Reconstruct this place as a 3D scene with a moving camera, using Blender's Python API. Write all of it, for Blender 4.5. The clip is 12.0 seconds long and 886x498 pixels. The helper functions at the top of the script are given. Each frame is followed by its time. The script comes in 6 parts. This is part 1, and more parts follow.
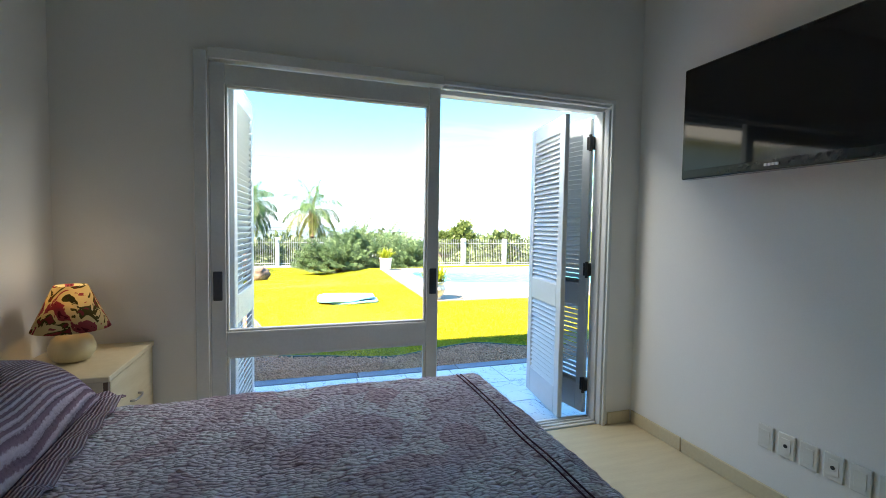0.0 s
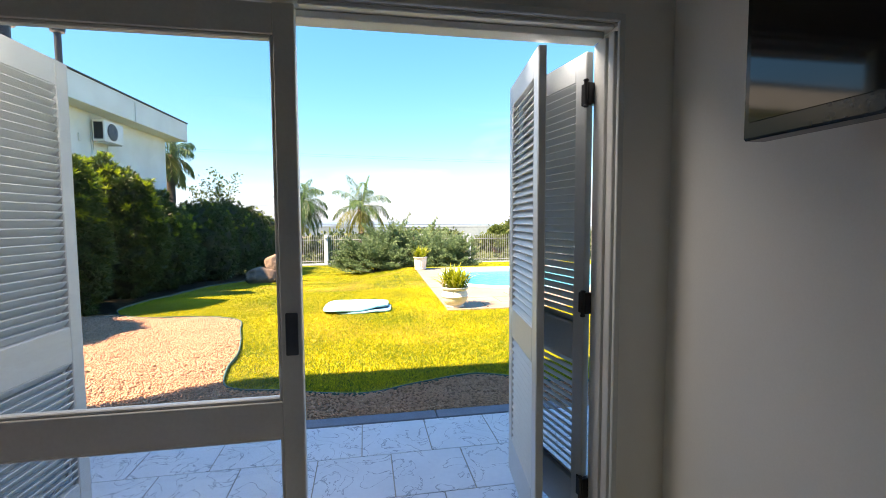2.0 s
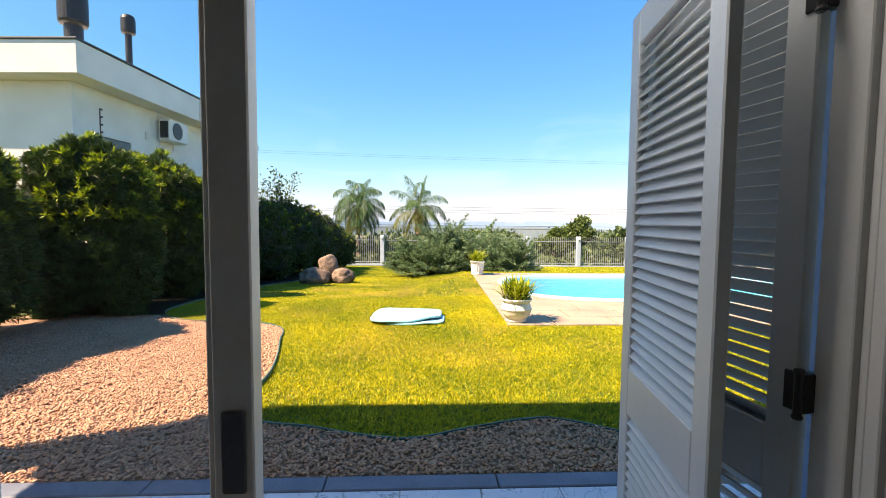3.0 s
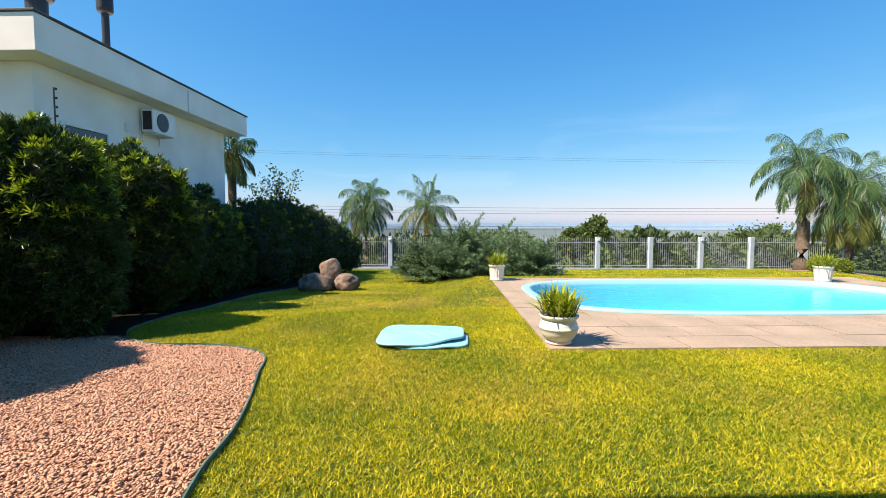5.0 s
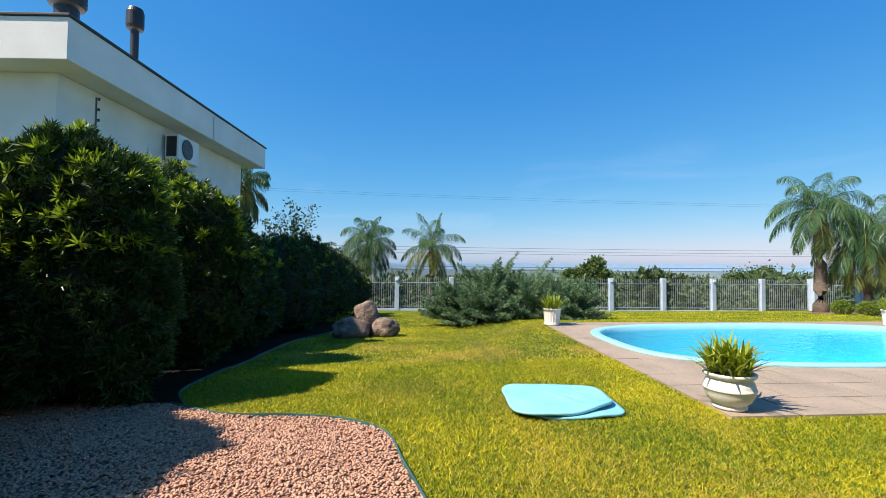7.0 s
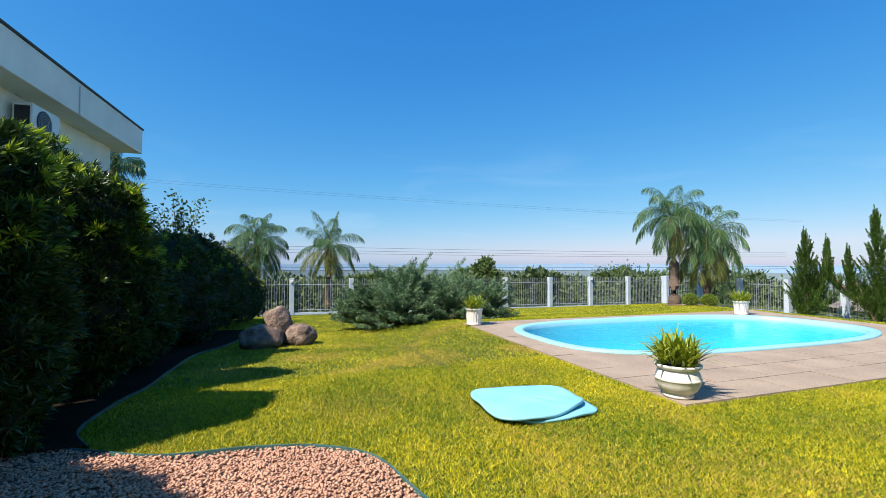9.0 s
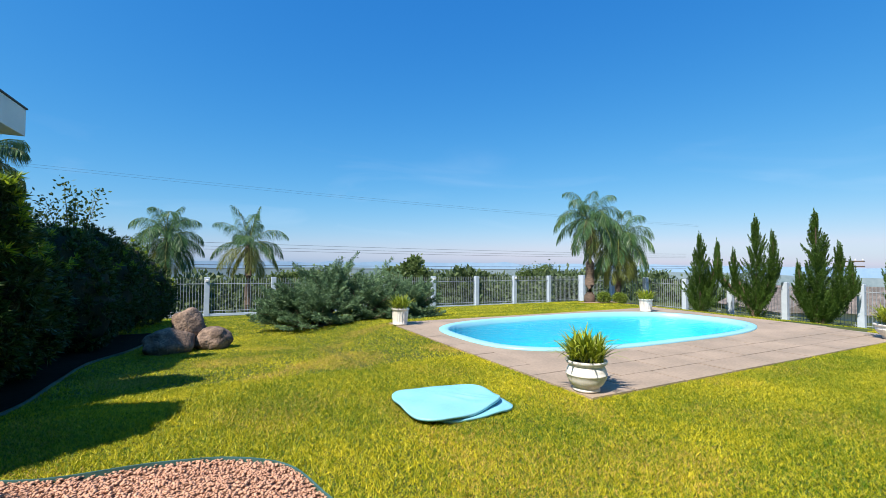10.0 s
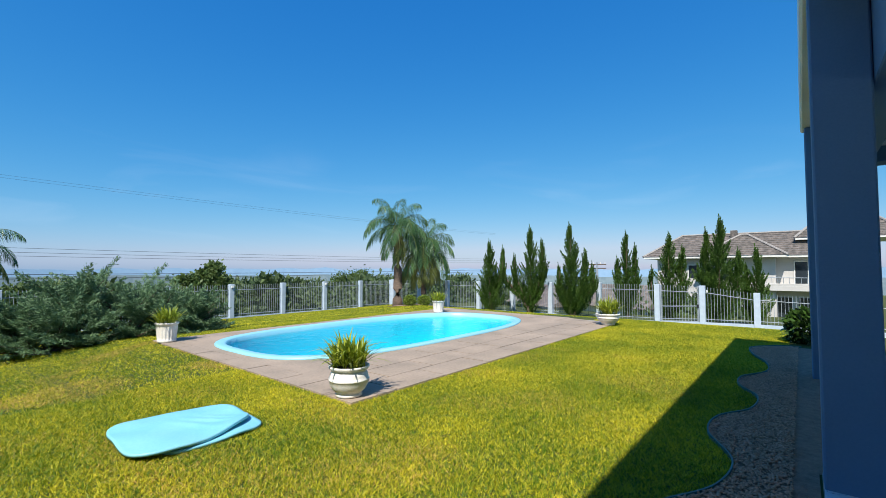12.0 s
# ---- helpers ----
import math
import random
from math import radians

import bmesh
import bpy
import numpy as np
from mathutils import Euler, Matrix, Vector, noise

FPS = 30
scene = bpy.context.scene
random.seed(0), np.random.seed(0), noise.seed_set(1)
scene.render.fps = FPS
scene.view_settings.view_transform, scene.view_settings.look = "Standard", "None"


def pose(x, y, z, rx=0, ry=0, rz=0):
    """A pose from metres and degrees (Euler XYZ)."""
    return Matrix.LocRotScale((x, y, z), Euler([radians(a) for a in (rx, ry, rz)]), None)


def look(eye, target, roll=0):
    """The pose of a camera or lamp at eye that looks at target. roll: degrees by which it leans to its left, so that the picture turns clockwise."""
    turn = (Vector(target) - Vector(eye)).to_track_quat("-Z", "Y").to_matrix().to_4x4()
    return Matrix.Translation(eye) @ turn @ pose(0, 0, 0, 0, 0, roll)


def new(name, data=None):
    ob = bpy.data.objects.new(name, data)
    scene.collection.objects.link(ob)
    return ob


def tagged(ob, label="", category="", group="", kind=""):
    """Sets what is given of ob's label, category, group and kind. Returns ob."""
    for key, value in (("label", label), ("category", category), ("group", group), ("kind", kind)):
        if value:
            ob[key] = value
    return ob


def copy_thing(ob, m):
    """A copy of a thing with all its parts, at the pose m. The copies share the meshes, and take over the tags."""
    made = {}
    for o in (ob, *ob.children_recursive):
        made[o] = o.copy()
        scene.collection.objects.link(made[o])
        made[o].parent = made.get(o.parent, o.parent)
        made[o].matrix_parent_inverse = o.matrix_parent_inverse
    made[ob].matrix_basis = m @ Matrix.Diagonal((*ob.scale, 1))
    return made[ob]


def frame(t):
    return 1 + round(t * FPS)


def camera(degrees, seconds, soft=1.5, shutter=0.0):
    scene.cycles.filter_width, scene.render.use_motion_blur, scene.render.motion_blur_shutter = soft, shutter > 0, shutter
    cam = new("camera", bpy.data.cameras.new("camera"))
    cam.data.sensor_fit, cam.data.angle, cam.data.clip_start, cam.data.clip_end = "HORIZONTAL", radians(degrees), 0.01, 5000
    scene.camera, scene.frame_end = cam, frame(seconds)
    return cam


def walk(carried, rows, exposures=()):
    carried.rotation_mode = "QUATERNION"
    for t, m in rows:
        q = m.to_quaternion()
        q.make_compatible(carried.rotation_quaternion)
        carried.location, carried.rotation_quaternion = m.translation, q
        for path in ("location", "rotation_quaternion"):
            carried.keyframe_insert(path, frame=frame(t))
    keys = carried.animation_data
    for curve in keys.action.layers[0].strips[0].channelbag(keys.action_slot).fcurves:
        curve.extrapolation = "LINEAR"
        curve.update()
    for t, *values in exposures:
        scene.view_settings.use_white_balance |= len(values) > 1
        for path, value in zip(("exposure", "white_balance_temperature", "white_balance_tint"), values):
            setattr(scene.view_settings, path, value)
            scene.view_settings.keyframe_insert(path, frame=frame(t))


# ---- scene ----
cam = camera(89.9, 12.0, soft=0.8)
PATH = [
    (0, (-0.072, 0.254, 1.425), (0.544, 2.154, 1.325), 0.9),
    (0.5, (0.186, 0.361, 1.468), (0.865, 2.239, 1.359), 0.6),
    (1, (0.536, 0.514, 1.501), (1.194, 2.399, 1.378), 0.3),
    (1.5, (0.751, 0.805, 1.511), (1.295, 2.725, 1.381), 0.1),
    (2, (0.927, 1.149, 1.499), (1.276, 3.114, 1.369), -0.3),
    (2.5, (0.992, 1.525, 1.545), (1.178, 3.511, 1.404), -0.3),
    (3, (1.003, 1.965, 1.517), (1.1, 3.958, 1.391), 0.5),
    (5, (0.88, 3.32, 1.465), (0.942, 5.316, 1.345), 0.1),
    (5.5, (0.647, 3.668, 1.438), (0.713, 5.667, 1.406), 0.2),
    (6, (0.289, 3.943, 1.427), (0.377, 5.941, 1.469), 0.3),
    (6.5, (-0.237, 4.163, 1.426), (-0.114, 6.158, 1.486), 0.4),
    (8.5, (-1.618, 4.85, 1.403), (-1.162, 6.796, 1.472), 0.3),
    (9, (-1.571, 4.873, 1.425), (-0.908, 6.759, 1.492), 0.2),
    (9.5, (-1.521, 4.864, 1.429), (-0.688, 6.681, 1.494), 0.1),
    (10, (-1.508, 4.827, 1.467), (-0.558, 6.586, 1.528), 0.6),
    (10.5, (-1.492, 4.727, 1.448), (-0.482, 6.452, 1.518), 0.4),
    (11, (-1.418, 4.636, 1.471), (-0.307, 6.298, 1.548), 0.4),
    (11.5, (-1.202, 4.583, 1.493), (0.116, 6.085, 1.577), 0.1),
    (12, (-0.944, 4.462, 1.48), (0.611, 5.716, 1.568), 0.0),
]
EXPOSURES = [(0, 3.02, 8700, 17), (1, 2.72, 8900, 19), (1.5, 2.42, 9500, 22), (2, 2.02, 10000, 26), (2.5, 1.68, 10000, 26), (3, 1.5, 9700, 25), (5, 0.94, 7900, 18), (5.5, 0.82, 7600, 17), (6.5, 0.68, 7100, 15), (9.5, 0.64, 6850, 14), (12, 0.42, 6450, 11)]
walk(cam, [(t, look(eye, target, roll)) for t, eye, target, roll in PATH], EXPOSURES)

# ---- world and light ----
SUN_DIR = Vector((0.60, 0.228, -0.805)).normalized()
world = bpy.data.worlds.new("sky")
scene.world = world
world.use_nodes = True
sky_node = world.node_tree.nodes.new("ShaderNodeTexSky")
sky_node.sky_type = "NISHITA"
sky_node.sun_disc = False
sky_node.sun_elevation = radians(51)
sky_node.sun_rotation = math.atan2(-SUN_DIR.x, -SUN_DIR.y)
sky_node.altitude = 200
sky_node.air_density = 1.0
sky_node.dust_density = 0.5
sky_node.ozone_density = 2.5
# deepen the blue overhead as the clip's camera does: each channel on its own power curve
sky_split = world.node_tree.nodes.new("ShaderNodeSeparateColor")
sky_join = world.node_tree.nodes.new("ShaderNodeCombineColor")
world.node_tree.links.new(sky_node.outputs[0], sky_split.inputs[0])
for channel, (gain, power, most) in enumerate(((0.18, 1.72, 4.5), (1.117, 0.8, 7.5), (3.2, 0.4, 9.0))):
    raised = world.node_tree.nodes.new("ShaderNodeMath")
    raised.operation = "POWER"
    world.node_tree.links.new(sky_split.outputs[channel], raised.inputs[0])
    raised.inputs[1].default_value = power
    scaled = world.node_tree.nodes.new("ShaderNodeMath")
    scaled.operation = "MULTIPLY"
    world.node_tree.links.new(raised.outputs[0], scaled.inputs[0])
    scaled.inputs[1].default_value = gain
    capped = world.node_tree.nodes.new("ShaderNodeMath")
    capped.operation = "MINIMUM"
    world.node_tree.links.new(scaled.outputs[0], capped.inputs[0])
    capped.inputs[1].default_value = most
    world.node_tree.links.new(capped.outputs[0], sky_join.inputs[channel])
# thin cirrus wisps a little above the horizon
sky_co = world.node_tree.nodes.new("ShaderNodeTexCoord")
sky_map = world.node_tree.nodes.new("ShaderNodeMapping")
sky_map.inputs["Scale"].default_value = (1.6, 1.6, 9.0)
world.node_tree.links.new(sky_co.outputs["Generated"], sky_map.inputs[0])
wisps = world.node_tree.nodes.new("ShaderNodeTexNoise")
wisps.inputs["Scale"].default_value, wisps.inputs["Detail"].default_value, wisps.inputs["Distortion"].default_value = 1.7, 7, 0.8
world.node_tree.links.new(sky_map.outputs[0], wisps.inputs["Vector"])
sky_xyz = world.node_tree.nodes.new("ShaderNodeSeparateXYZ")
world.node_tree.links.new(sky_co.outputs["Generated"], sky_xyz.inputs[0])
amount = None
for source, low, high, least, most in ((wisps.outputs[0], 0.52, 0.80, 0.0, 0.16), (sky_xyz.outputs[2], 0.03, 0.08, 0.0, 1.0), (sky_xyz.outputs[2], 0.12, 0.28, 1.0, 0.0)):
    ranged = world.node_tree.nodes.new("ShaderNodeMapRange")
    world.node_tree.links.new(source, ranged.inputs[0])
    for slot, value in zip((1, 2, 3, 4), (low, high, least, most)):
        ranged.inputs[slot].default_value = value
    if amount is None:
        amount = ranged.outputs[0]
    else:
        product = world.node_tree.nodes.new("ShaderNodeMath")
        product.operation = "MULTIPLY"
        world.node_tree.links.new(amount, product.inputs[0])
        world.node_tree.links.new(ranged.outputs[0], product.inputs[1])
        amount = product.outputs[0]
sky_mix = world.node_tree.nodes.new("ShaderNodeMix")
sky_mix.data_type = "RGBA"
world.node_tree.links.new(amount, sky_mix.inputs[0])
world.node_tree.links.new(sky_join.outputs[0], sky_mix.inputs[6])
sky_mix.inputs[7].default_value = (6.0, 7.4, 9.0, 1)
world.node_tree.links.new(sky_mix.outputs[2], world.node_tree.nodes["Background"].inputs[0])
world.node_tree.nodes["Background"].inputs[1].default_value = 0.09
sun_data = bpy.data.lights.new("sun", "SUN")
sun_data.energy, sun_data.angle, sun_data.color = 5.0, radians(0.53), (1.0, 0.95, 0.86)
sun = new("sun", sun_data)
sun.matrix_world = look((0, 0, 30), Vector((0, 0, 30)) + SUN_DIR)
# stands in for the sky's light in the garden door's opening
opening_data = bpy.data.lights.new("door_daylight", "AREA")
opening_data.shape, opening_data.size, opening_data.size_y = "RECTANGLE", 2.2, 0.10
opening_data.energy, opening_data.color = 4.8, (0.74, 0.88, 1.0)
opening = new("door_daylight", opening_data)
opening.matrix_world = look((0.70, 2.96, 2.33), (0.70, 1.2, 0.7))


# ---- materials ----
def shader(name, colour, rough=0.6, metal=0.0, second=None, scale=4.0, amount=0.5, fine=60.0, bump=0.1, island=0.0,
           spec=0.5, transmission=0.0, ior=1.45, through_light=0.0, stretch=(1, 1, 1), depth=0.01, sheen=0.0):
    """A surface with broad stains, fine grain, relief and, for joined leaves or stones, a shade for each."""
    m = bpy.data.materials.new(name)
    m.use_nodes = True
    nt = m.node_tree
    b = nt.nodes["Principled BSDF"]
    b.inputs["Roughness"].default_value = rough
    b.inputs["Metallic"].default_value = metal
    b.inputs["Specular IOR Level"].default_value = spec
    b.inputs["IOR"].default_value = ior
    b.inputs["Transmission Weight"].default_value = transmission
    b.inputs["Sheen Weight"].default_value = sheen
    second = second or tuple(c * 0.72 for c in colour)
    co = nt.nodes.new("ShaderNodeTexCoord")
    mp = nt.nodes.new("ShaderNodeMapping")
    mp.inputs["Scale"].default_value = stretch
    nt.links.new(co.outputs["Object"], mp.inputs[0])
    n1 = nt.nodes.new("ShaderNodeTexNoise")
    n1.inputs["Scale"].default_value, n1.inputs["Detail"].default_value = scale, 5
    n2 = nt.nodes.new("ShaderNodeTexNoise")
    n2.inputs["Scale"].default_value, n2.inputs["Detail"].default_value = fine, 3
    for n in (n1, n2):
        nt.links.new(mp.outputs[0], n.inputs["Vector"])
    add = nt.nodes.new("ShaderNodeMath")
    add.operation = "MULTIPLY_ADD"
    nt.links.new(n2.outputs[0], add.inputs[0])
    add.inputs[1].default_value = 0.6
    nt.links.new(n1.outputs[0], add.inputs[2])
    last = add.outputs[0]
    if island:
        geo = nt.nodes.new("ShaderNodeNewGeometry")
        ad2 = nt.nodes.new("ShaderNodeMath")
        ad2.operation = "MULTIPLY_ADD"
        nt.links.new(geo.outputs["Random Per Island"], ad2.inputs[0])
        ad2.inputs[1].default_value = island
        nt.links.new(last, ad2.inputs[2])
        last = ad2.outputs[0]
    ramp = nt.nodes.new("ShaderNodeMapRange")
    ramp.inputs[1].default_value, ramp.inputs[2].default_value = 0.55 + island * 0.1, 1.05 + island * 0.9
    ramp.inputs[3].default_value, ramp.inputs[4].default_value = 0.0, amount * 2
    nt.links.new(last, ramp.inputs[0])
    mix = nt.nodes.new("ShaderNodeMix")
    mix.data_type = "RGBA"
    nt.links.new(ramp.outputs[0], mix.inputs[0])
    mix.inputs[6].default_value, mix.inputs[7].default_value = (*colour, 1), (*second, 1)
    nt.links.new(mix.outputs[2], b.inputs["Base Color"])
    if bump:
        bp = nt.nodes.new("ShaderNodeBump")
        bp.inputs["Strength"].default_value, bp.inputs["Distance"].default_value = bump, depth
        nt.links.new(n2.outputs[0], bp.inputs["Height"])
        nt.links.new(bp.outputs[0], b.inputs["Normal"])
    if through_light:
        tr = nt.nodes.new("ShaderNodeBsdfTranslucent")
        nt.links.new(mix.outputs[2], tr.inputs[0])
        ms = nt.nodes.new("ShaderNodeMixShader")
        ms.inputs[0].default_value = through_light
        nt.links.new(b.outputs[0], ms.inputs[1])
        nt.links.new(tr.outputs[0], ms.inputs[2])
        nt.links.new(ms.outputs[0], nt.nodes["Material Output"].inputs[0])
    return m


def glow(name, colour, strength):
    m = bpy.data.materials.new(name)
    m.use_nodes = True
    b = m.node_tree.nodes["Principled BSDF"]
    b.inputs["Base Color"].default_value = (*colour, 1)
    b.inputs["Emission Color"].default_value = (*colour, 1)
    b.inputs["Emission Strength"].default_value = strength
    return m


def glossy_over(name, under, rough=0.02, ior=1.33, wave=0.0, wave_scale=3.0):
    """A clear skin that lets light through and mirrors by Fresnel: still water."""
    m = bpy.data.materials.new(name)
    m.use_nodes = True
    nt = m.node_tree
    nt.nodes.remove(nt.nodes["Principled BSDF"])
    tr = nt.nodes.new("ShaderNodeBsdfTransparent")
    tr.inputs[0].default_value = (*under, 1)
    gl = nt.nodes.new("ShaderNodeBsdfGlossy")
    gl.inputs["Roughness"].default_value = rough
    fr = nt.nodes.new("ShaderNodeFresnel")
    fr.inputs[0].default_value = ior
    ms = nt.nodes.new("ShaderNodeMixShader")
    co = nt.nodes.new("ShaderNodeTexCoord")
    nz = nt.nodes.new("ShaderNodeTexNoise")
    nz.inputs["Scale"].default_value, nz.inputs["Detail"].default_value = wave_scale, 4
    nt.links.new(co.outputs["Object"], nz.inputs["Vector"])
    bp = nt.nodes.new("ShaderNodeBump")
    bp.inputs["Strength"].default_value, bp.inputs["Distance"].default_value = wave, 0.05
    nt.links.new(nz.outputs[0], bp.inputs["Height"])
    nt.links.new(bp.outputs[0], gl.inputs["Normal"])
    nt.links.new(bp.outputs[0], fr.inputs["Normal"])
    nt.links.new(fr.outputs[0], ms.inputs[0])
    nt.links.new(tr.outputs[0], ms.inputs[1])
    nt.links.new(gl.outputs[0], ms.inputs[2])
    nt.links.new(ms.outputs[0], nt.nodes["Material Output"].inputs[0])
    return m


M_WALL = shader("wall_paint", (0.84, 0.83, 0.80), 0.75, second=(0.79, 0.78, 0.75), scale=1.2, fine=180, bump=0.05, depth=0.004)
M_CEIL = shader("ceiling_paint", (0.8, 0.8, 0.78), 0.8, second=(0.76, 0.76, 0.74), scale=1.0, fine=120, bump=0.04, depth=0.004)
M_FLOOR = shader("cream_floor", (0.66, 0.55, 0.36), 0.32, second=(0.58, 0.47, 0.30), scale=3, fine=40, bump=0.02, stretch=(1, 8, 1))
M_BASEBOARD = shader("cream_baseboard", (0.66, 0.56, 0.38), 0.4, second=(0.58, 0.47, 0.31), scale=3, fine=60, bump=0.03)
M_DOOR = shader("white_door_paint", (0.74, 0.76, 0.76), 0.42, second=(0.66, 0.68, 0.68), scale=3, fine=90, bump=0.05, depth=0.003)
M_SHUTTER = shader("white_shutter_paint", (0.60, 0.65, 0.68), 0.38, second=(0.54, 0.59, 0.62), scale=3, fine=90, bump=0.05, depth=0.003)
M_BLACK = shader("black_metal", (0.015, 0.016, 0.02), 0.4, second=(0.03, 0.03, 0.033), scale=8, fine=90, bump=0.05)
M_LATCH = shader("grey_latch_metal", (0.09, 0.10, 0.12), 0.45, metal=0.5, second=(0.06, 0.07, 0.08), scale=8, fine=90, bump=0.05)
M_SCREEN = shader("screen_glass", (0.006, 0.006, 0.008), 0.06, second=(0.008, 0.008, 0.01), scale=2, fine=20, bump=0.0, spec=0.6)
M_TVFRAME = shader("gloss_black_plastic", (0.01, 0.01, 0.012), 0.15, second=(0.015, 0.015, 0.016), scale=6, fine=80, bump=0.02)
M_LETTER = shader("silver_print", (0.6, 0.62, 0.64), 0.35, metal=0.4, bump=0)
M_PLASTIC = shader("white_plastic", (0.78, 0.77, 0.72), 0.35, second=(0.72, 0.70, 0.64), scale=6, fine=60, bump=0.02)
M_CHROME = shader("brushed_steel", (0.55, 0.55, 0.56), 0.28, metal=1.0, scale=10, fine=120, bump=0.03)
M_BIRCH = shader("pale_birch_board", (0.70, 0.62, 0.45), 0.4, second=(0.60, 0.51, 0.34), scale=2.5, fine=30, bump=0.04, stretch=(1, 1, 9))
M_WALNUT = shader("dark_edge_board", (0.16, 0.11, 0.08), 0.45, scale=5, fine=50, bump=0.05, stretch=(1, 8, 1))
M_CERAMIC = shader("cream_ceramic", (0.75, 0.66, 0.42), 0.3, second=(0.68, 0.58, 0.35), scale=6, fine=40, bump=0.03)
M_GRAVEL = shader("pink_gravel", (0.68, 0.395, 0.265), 0.85, second=(0.45, 0.25, 0.165), scale=2, fine=60, bump=0.3, island=0.9)
M_GRAVELBED = shader("gravel_bed", (0.40, 0.225, 0.15), 0.95, second=(0.25, 0.14, 0.09), scale=14, fine=70, bump=0.6, depth=0.03)
M_EDGING = shader("green_edging_plastic", (0.03, 0.09, 0.08), 0.5, second=(0.06, 0.16, 0.15), scale=5, fine=60, bump=0.1)
M_GRASS = shader("lawn_blades", (0.91, 0.745, 0.035), 0.55, second=(0.10, 0.20, 0.004), scale=0.7, fine=16, bump=0, island=0.8, amount=0.68, through_light=0.35)
M_GRASSDRY = shader("dry_blades", (0.78, 0.50, 0.13), 0.7, second=(0.30, 0.27, 0.05), scale=0.7, fine=8, bump=0, island=0.6, through_light=0.3)
M_PATIO = shader("patio_stone", (0.395, 0.305, 0.225), 0.85, second=(0.27, 0.215, 0.16), scale=1.3, fine=24, bump=0.35, amount=0.6, depth=0.006)
M_GROUT = shader("grey_mortar", (0.36, 0.32, 0.28), 0.95, scale=5, fine=90, bump=0.3)
M_KERB = shader("slate_kerb", (0.16, 0.19, 0.24), 0.6, second=(0.11, 0.13, 0.17), scale=4, fine=80, bump=0.2)
M_RIM = shader("pool_fibreglass", (0.29, 0.60, 0.69), 0.35, second=(0.25, 0.55, 0.64), scale=2, fine=30, bump=0.03)
M_SHELL = shader("pool_shell", (0.012, 0.62, 0.74), 0.45, second=(0.012, 0.56, 0.69), scale=0.8, fine=6, bump=0.03)
M_WATER = glossy_over("pool_water", (0.62, 0.97, 1.0), 0.04, 1.13, 0.35, 4.5)
M_COVER = shader("turquoise_foam", (0.25, 0.58, 0.69), 0.45, second=(0.19, 0.51, 0.62), scale=3, fine=50, bump=0.08)
M_POT = shader("white_ceramic_pot", (0.78, 0.76, 0.70), 0.55, second=(0.62, 0.56, 0.46), scale=5, fine=40, bump=0.1, amount=0.35)
M_SOIL = shader("potting_soil", (0.05, 0.035, 0.025), 0.95, scale=10, fine=60, bump=0.5)
# litter blackened to carry the shade under the hedge
M_SHADED_LITTER = shader("shaded_leaf_litter", (0.028, 0.02, 0.013), 0.95, second=(0.012, 0.012, 0.007), scale=6, fine=45, bump=0.8, depth=0.03, spec=0.05)
M_ROCK = shader("granite_boulder", (0.33, 0.235, 0.17), 0.85, second=(0.12, 0.085, 0.065), scale=4, fine=26, bump=0.8, depth=0.03, amount=0.75)
M_FENCE = shader("pale_blue_fence_paint", (0.52, 0.60, 0.68), 0.5, second=(0.42, 0.50, 0.58), scale=3, fine=60, bump=0.08)
M_STEEL = shader("galvanised_bar", (0.33, 0.37, 0.41), 0.5, second=(0.24, 0.28, 0.32), scale=3, fine=60, bump=0.05)
M_HOUSE = shader("white_render", (0.87, 0.85, 0.79), 0.85, second=(0.72, 0.70, 0.64), scale=1.2, fine=60, bump=0.15)
M_VILLA = shader("grey_white_render", (0.58, 0.56, 0.53), 0.85, second=(0.48, 0.46, 0.43), scale=0.8, fine=20, bump=0.1)
M_PORCH = shader("blue_grey_render", (0.13, 0.22, 0.34), 0.8, second=(0.11, 0.19, 0.30), scale=1.2, fine=60, bump=0.15)
M_ROOF = shader("grey_roof_tile", (0.25, 0.21, 0.185), 0.85, second=(0.10, 0.09, 0.08), scale=2.5, fine=9, bump=0.5, amount=0.7)
M_RIDGE = shader("pale_ridge_tile", (0.36, 0.33, 0.30), 0.85, second=(0.24, 0.22, 0.20), scale=3, fine=14, bump=0.3)
M_FLASH = shader("dark_flashing", (0.06, 0.065, 0.07), 0.5, scale=4, fine=60, bump=0.1)
M_BARK = shader("palm_bark", (0.17, 0.12, 0.085), 0.9, second=(0.08, 0.06, 0.045), scale=5, fine=40, bump=0.6, depth=0.03, stretch=(1, 1, 3))
M_HEDGE = shader("podocarpus_leaf", (0.016, 0.042, 0.008), 0.36, second=(0.056, 0.115, 0.018), scale=1.5, fine=9, bump=0, island=0.7, through_light=0.12)
M_TIP = shader("young_leaf", (0.40, 0.50, 0.03), 0.45, second=(0.14, 0.24, 0.02), scale=1.5, fine=9, bump=0, island=0.7, through_light=0.35)
M_CORE = shader("dark_shade_core", (0.012, 0.018, 0.008), 0.9, second=(0.02, 0.03, 0.01), scale=4, fine=30, bump=0.5, depth=0.05)
M_PALM = shader("palm_leaflet", (0.13, 0.25, 0.085), 0.36, second=(0.03, 0.09, 0.035), scale=1, fine=7, bump=0, island=0.8, through_light=0.2)
M_PALMDRY = shader("dry_palm_leaflet", (0.25, 0.27, 0.07), 0.6, second=(0.13, 0.17, 0.04), scale=1, fine=7, bump=0, island=0.6, through_light=0.3)
